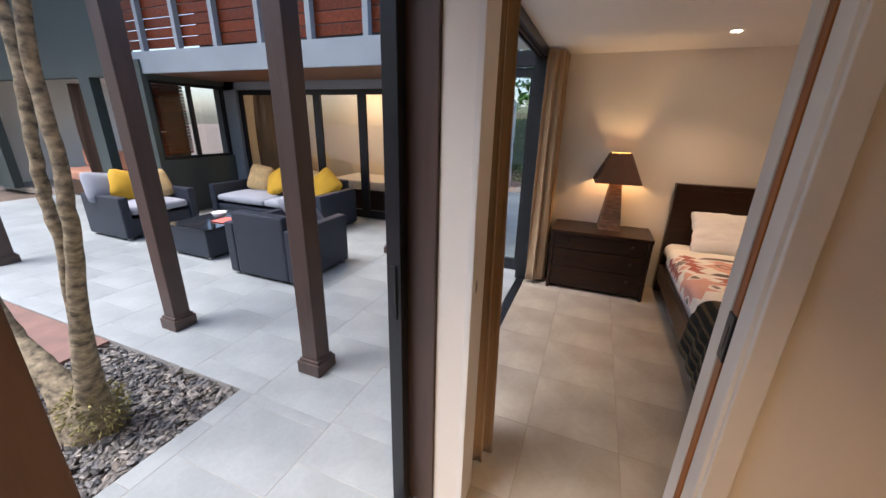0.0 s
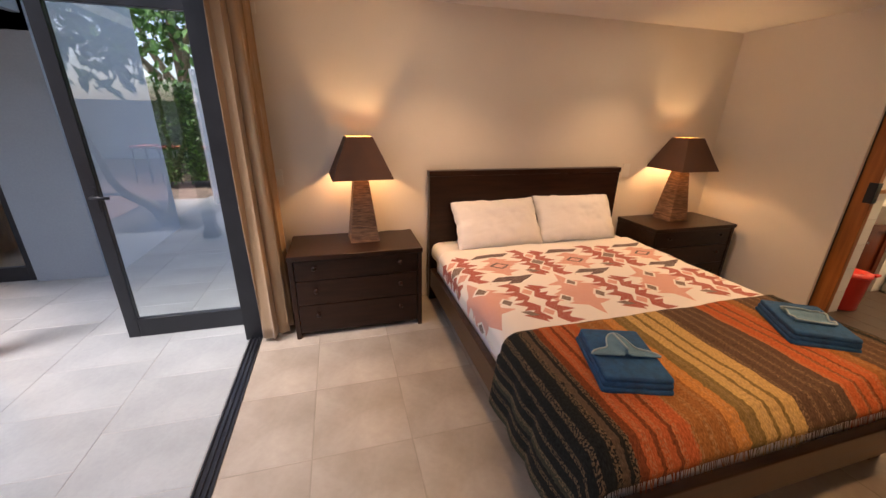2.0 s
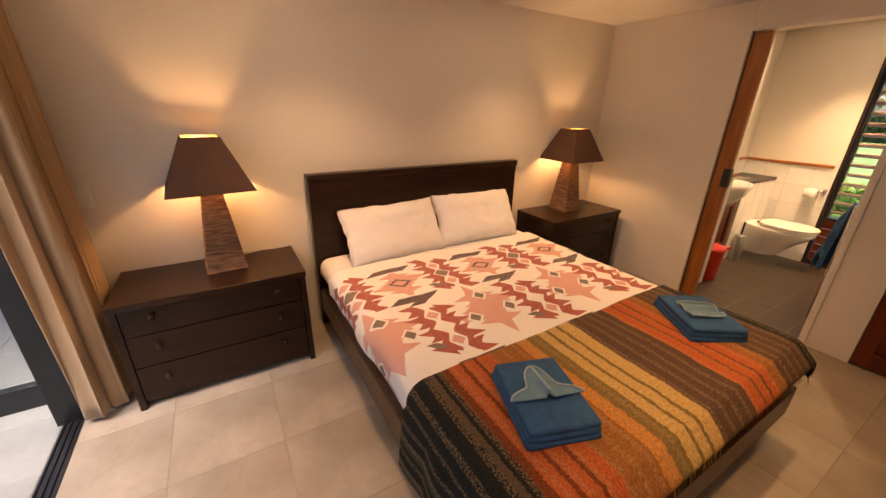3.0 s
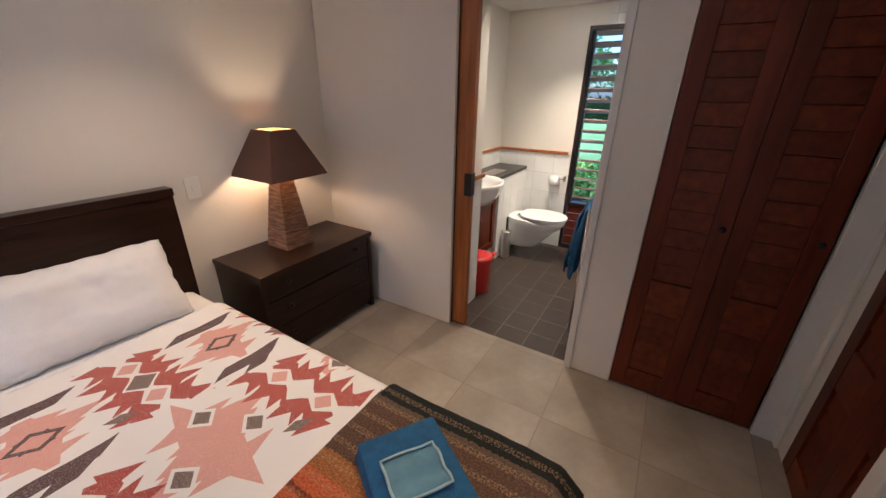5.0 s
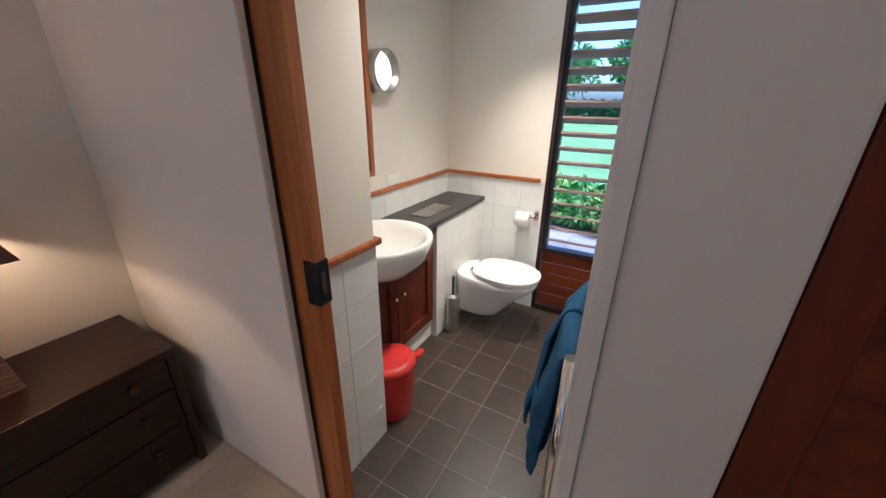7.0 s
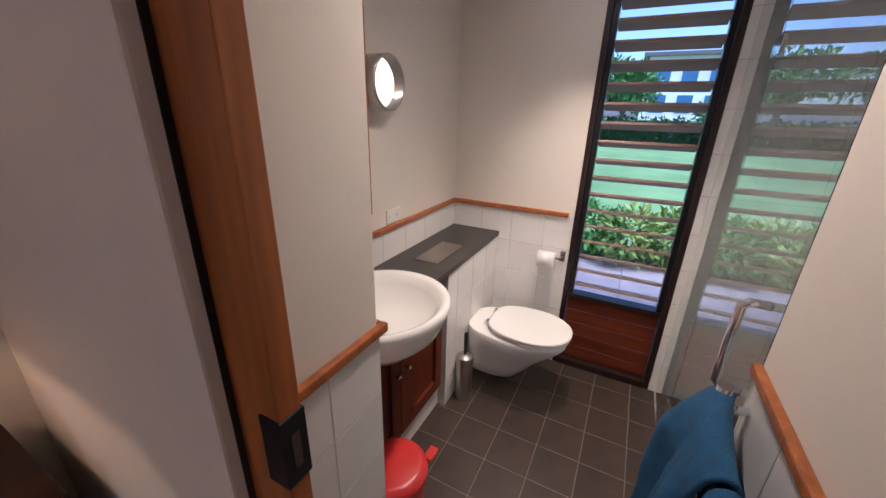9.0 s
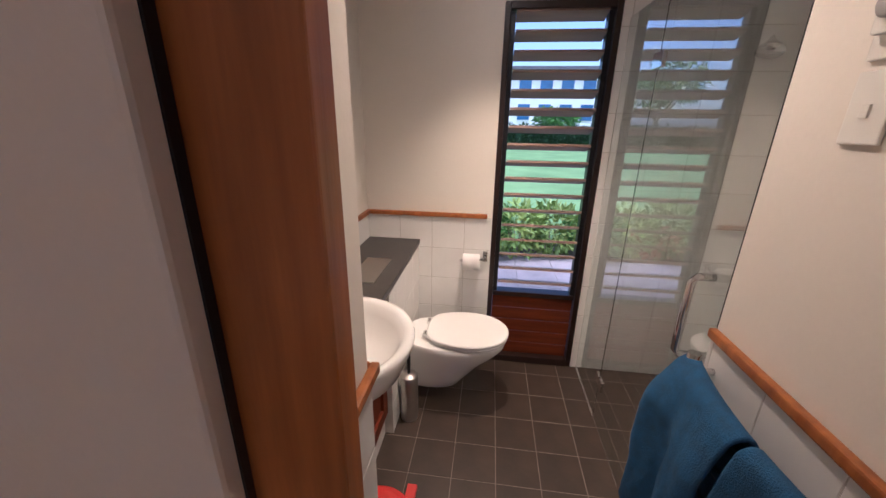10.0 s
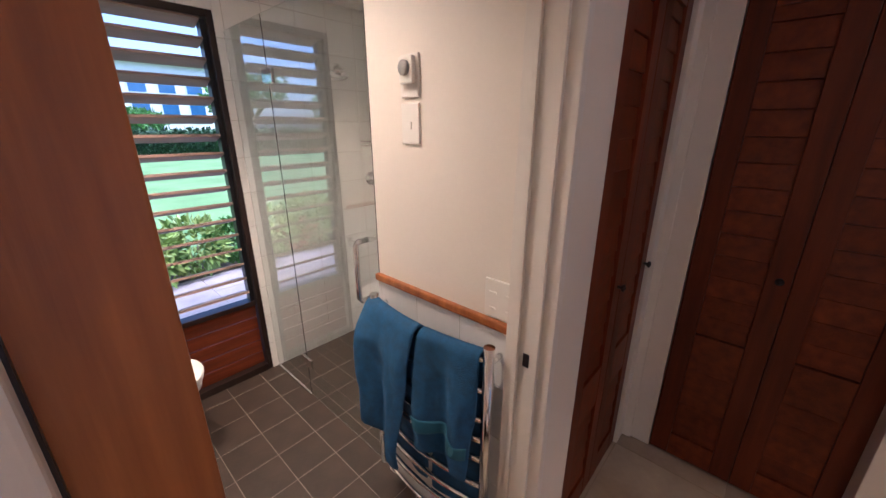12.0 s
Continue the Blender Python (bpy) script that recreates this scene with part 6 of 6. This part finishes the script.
def bar_stool(x, y, turn, label):
    t = thing("bar_stool", (x, y, -0.012), label, "stool", "bar stools on the terrace", turn)
    for sx in (-1, 1):
        for sy in (-1, 1):
            part("leg", tube(bmesh.new(), [(sx * 0.19, sy * 0.19, 0.0), (sx * 0.15, sy * 0.15, 0.70)], 0.014, 8), BLACK, t)
        part("foot_rest", tube(bmesh.new(), [(sx * 0.178, -0.178, 0.22), (sx * 0.178, 0.178, 0.22)], 0.010, 8), BLACK, t)
    part("seat", boxes((-0.19, 0.19, -0.19, 0.19, 0.70, 0.725), bevel=0.01), BLACK, t)
    part("pad", boxes((-0.185, 0.185, -0.185, 0.185, 0.727, 0.775), bevel=0.02), STOOL_RED, t, "red fabric pad")
    return t


for k in range(3):
    bar_stool(-2.3 - k * 0.6, -2.0 - 0.3 * k, 12 * k, "black metal bar stool with a red pad on the terrace")

# ---- garden outside the bathroom ----
structure("lawn", boxes((8.9, 42.0, -40, 45, -0.3, -0.10)), GRASS, "wide mown green lawn", "lawn")
pvm = structure("paving_bed", boxes((BE + 0.15, 8.3, -6, 12, -0.2, -0.135)), GROUT, "pinkish paving strip along the house", "paving")
structure("planting_bed", boxes((8.3, 9.0, -8, 14, -0.25, -0.105)), EARTH, "mulched planting bed", "ground")
for i, (x, y, r) in enumerate(((8.45, 3.15, 0.34), (8.35, 2.72, 0.36), (8.5, 2.25, 0.36), (8.55, 1.75, 0.30), (8.6, 3.6, 0.35), (8.6, 4.2, 0.4), (8.6, 1.2, 0.3), (8.6, 4.9, 0.35), (8.6, 0.5, 0.35), (8.6, 5.6, 0.35))):
    b = thing("garden_shrub", (x, y, -0.1), "low yellow-green leafy shrub in the planting bed", "shrub", "shrubs in the bed")
    for k in range(5):
        limb([(0, 0, 0), (0.3 * r * math.cos(k * 1.3), 0.3 * r * math.sin(k * 1.3), r), ], [0.012, 0.006], b, "stem")
    leaf_bunch("leaves", LEAFY if i % 3 else LEAF, b, 620, in_blob(0, 0, r * 0.95, r, r, r * 0.85), 0.11, 0.5)
fl = thing("coral_shrub", (8.5, 4.0, -0.1), "small shrub with coral-red leaves in the bed", "shrub")
leaf_bunch("leaves", mat("coral_leaf", (0.55, 0.14, 0.06), 0.5, 0.25, 4, per_piece=0.3), fl, 160, in_blob(0, 0, 0.2, 0.22, 0.22, 0.18), 0.10)
hg = thing("far_hedge", (34, 0, -0.1), "long low grey-green hedge across the lawn", "hedge")
part("core", boxes((-0.7, 0.7, -30, 34, 0, 1.45), bevel=0.2), HEDGE, hg)
leaf_bunch("leaves", HEDGE, hg, 9000, lambda: ((-0.7 - random.random() * 0.2, random.uniform(-22, 24), random.uniform(0.0, 1.6)), (-1, 0, 0.3)), 0.30)
structure("far_bank", boxes((38, 75, -45, 50, -0.3, 1.3)), GRASS, "grassy bank behind the hedge", "lawn")
house = thing("white_house", (58, -4.6, 1.3), "white two-storey house with blue-glazed windows across the lawn", "house")
part("wall", boxes((0, 9, -9, 8.2, 0, 7.0)), HOUSE, house)
part("roof", boxes((-0.6, 9.6, -9.6, 8.8, 7.0, 7.4)), ROOFM, house)
for fz in (0.7, 3.9):
    for k in range(6):
        w_ = part("window", boxes((-0.06, 0.02, -8.2 + k * 2.75, -6.4 + k * 2.75, fz, fz + 2.2)), HOUSE, house)
        part("pane", boxes((-0.08, -0.061, -8.1 + k * 2.75, -6.5 + k * 2.75, fz + 0.1, fz + 2.1)), BLUEGL, w_)
garden_tree(40, 4.6, 6.4, 2.3, "round leafy tree in front of the white house", 3000, 0.4)
garden_tree(44, -3.2, 3.4, 2.0, "low round tree in front of the white house", 2000, 0.35)
for x, y, h, r in ((46, 12, 7, 3.2), (50, 20, 8, 4), (46, 30, 7, 4), (48, -14, 7, 4), (50, -22, 8, 4)):
    garden_tree(x, y, h, r, "leafy tree beyond the lawn", 1800, 0.5)

# ---- laid pieces: floors and walls ----
lay_tiles(floor, pose(0, 0, -0.008), -0.12, EAST + 0.038, 1.45, NORTH, 0.457, 0.457, 0.256, 3.40, STONE, 0.005, 0.008, 0.0012, uneven=0.0006)
lay_tiles(floor, pose(0, 0, -0.008), -0.10, 1.7, -2.2, 1.44, 0.457, 0.457, 0.256, 3.40, STONE, 0.005, 0.008, 0.0012)
lay_tiles(bpy.data.objects["bath_floor"], pose(0, 0, -0.008), EAST + 0.043, BE, BS - 0.01, BN, 0.2, 0.2, 5.33, 2.58, SLATE, 0.0032, 0.008, 0.001, uneven=0.0005)
lay_tiles(bpy.data.objects["bath_floor"], pose(0, 0, -0.008), SHOWER_W, BE, SHOWER_S, BS - 0.014, 0.2, 0.2, 5.33, 2.58, SLATE, 0.0032, 0.008, 0.001, uneven=0.0005)
patio = bpy.data.objects["patio_floor"]
lay_tiles(patio, pose(0, 0, -0.010), -5.4, -0.21, 1.622, 6.0, 0.56, 0.395, -0.72, 1.36, PATIO, 0.004, 0.010, 0.0012, offset=0.5, uneven=0.0006)
lay_tiles(patio, pose(0, 0, -0.010), -1.388, -0.21, -1.5, 1.620, 0.56, 0.395, -0.72, 1.36, PATIO, 0.004, 0.010, 0.0012, offset=0.5, uneven=0.0006)
far_tiles = thing("far_patio_tiles", (0, 0, 0), "pale patio tiles at the far side", "tiles")
fb = bmesh.new()
x = -9.4
while x < -5.45:
    y = 1.63
    while y < 4.1:
        box(fb, x, x + 0.554, y, y + 0.39, -0.008, 0.0)
        y += 0.395
    x += 0.56
y = 6.02
while y < 8.9:
    for k in range(3):
        box(fb, -1.85 + k * 0.56, -1.85 + k * 0.56 + 0.554, y, y + 0.39, -0.008, 0.0)
    y += 0.395
tagged(part("tiles", fb, PATIO, far_tiles), kind="stuff")
pb = bmesh.new()
x = BE + 0.16
while x < 8.25:
    y = -3.0
    while y < 9.0:
        box(pb, x, min(8.29, x + 0.435), y, y + 0.435, -0.135, -0.105 - random.random() * 0.003)
        y += 0.44
    x += 0.44
tagged(part("paving_slabs", pb, PAVE, pvm), kind="stuff")

T = 0.2
wn_, we_, ws_, wnib, wsh = (bpy.data.objects[k] for k in ("wall_bath_north", "wall_bath_east", "wall_bath_south", "wall_bath_nib", "wall_shower"))


def tiled(wall, m, u0, u1, v0, v1, ou, ov):
    part("grout", boxes((0, 1, 0, 1, 0, 1)), WGROUT, wall).matrix_local = wall.matrix_world.inverted() @ m @ pose(u0, v0, -0.001) @ Matrix.Diagonal((u1 - u0, v1 - v0, 0.0066, 1))
    lay_tiles(wall, m, u0, u1, v0, v1, T, T, ou, ov, WTILE, 0.003, 0.007, 0.0012)


tiled(wnib, pose(0, 3.326, 0, 90, 0, 0), 4.035, 4.352, 0.0, 0.985, 4.163, 0.985)
tiled(wnib, pose(4.352, 0, 0, 90, 0, 90), 3.326, BN, 0.0, 0.985, 3.326, 0.985)
tiled(wn_, pose(0, BN, 0, 90, 0, 0), 4.36, BE, 0.83, 0.985, 5.65, 0.985)
tiled(we_, pose(BE, 0, 0, 90, 0, -90), -BN, -WIN_Y1, 0.0, 0.985, -3.62, 0.985)
tiled(we_, pose(BE, 0, 0, 90, 0, -90), -WIN_Y0, -SHOWER_S, 0.0, BATH_CEILING, -2.44, 0.985)
tiled(we_, pose(BE, 0, 0, 90, 0, -90), -2.90, -WIN_Y0, WIN_Z1, BATH_CEILING, -2.44, 0.985)
tiled(ws_, pose(0, BS, 0, 90, 0, 180), -SHOWER_W, -4.035, 0.0, 0.985, -4.64, 0.985)
tiled(wsh, pose(0, SHOWER_S, 0, 90, 0, 180), -BE, -SHOWER_W, 0.0, BATH_CEILING, -5.8, 0.985)
tiled(bpy.data.objects["cistern_wall"], pose(0, 3.508, 0, 90, 0, 0), 5.14, BE - 0.008, 0.0, 0.80, 5.65, 0.785)
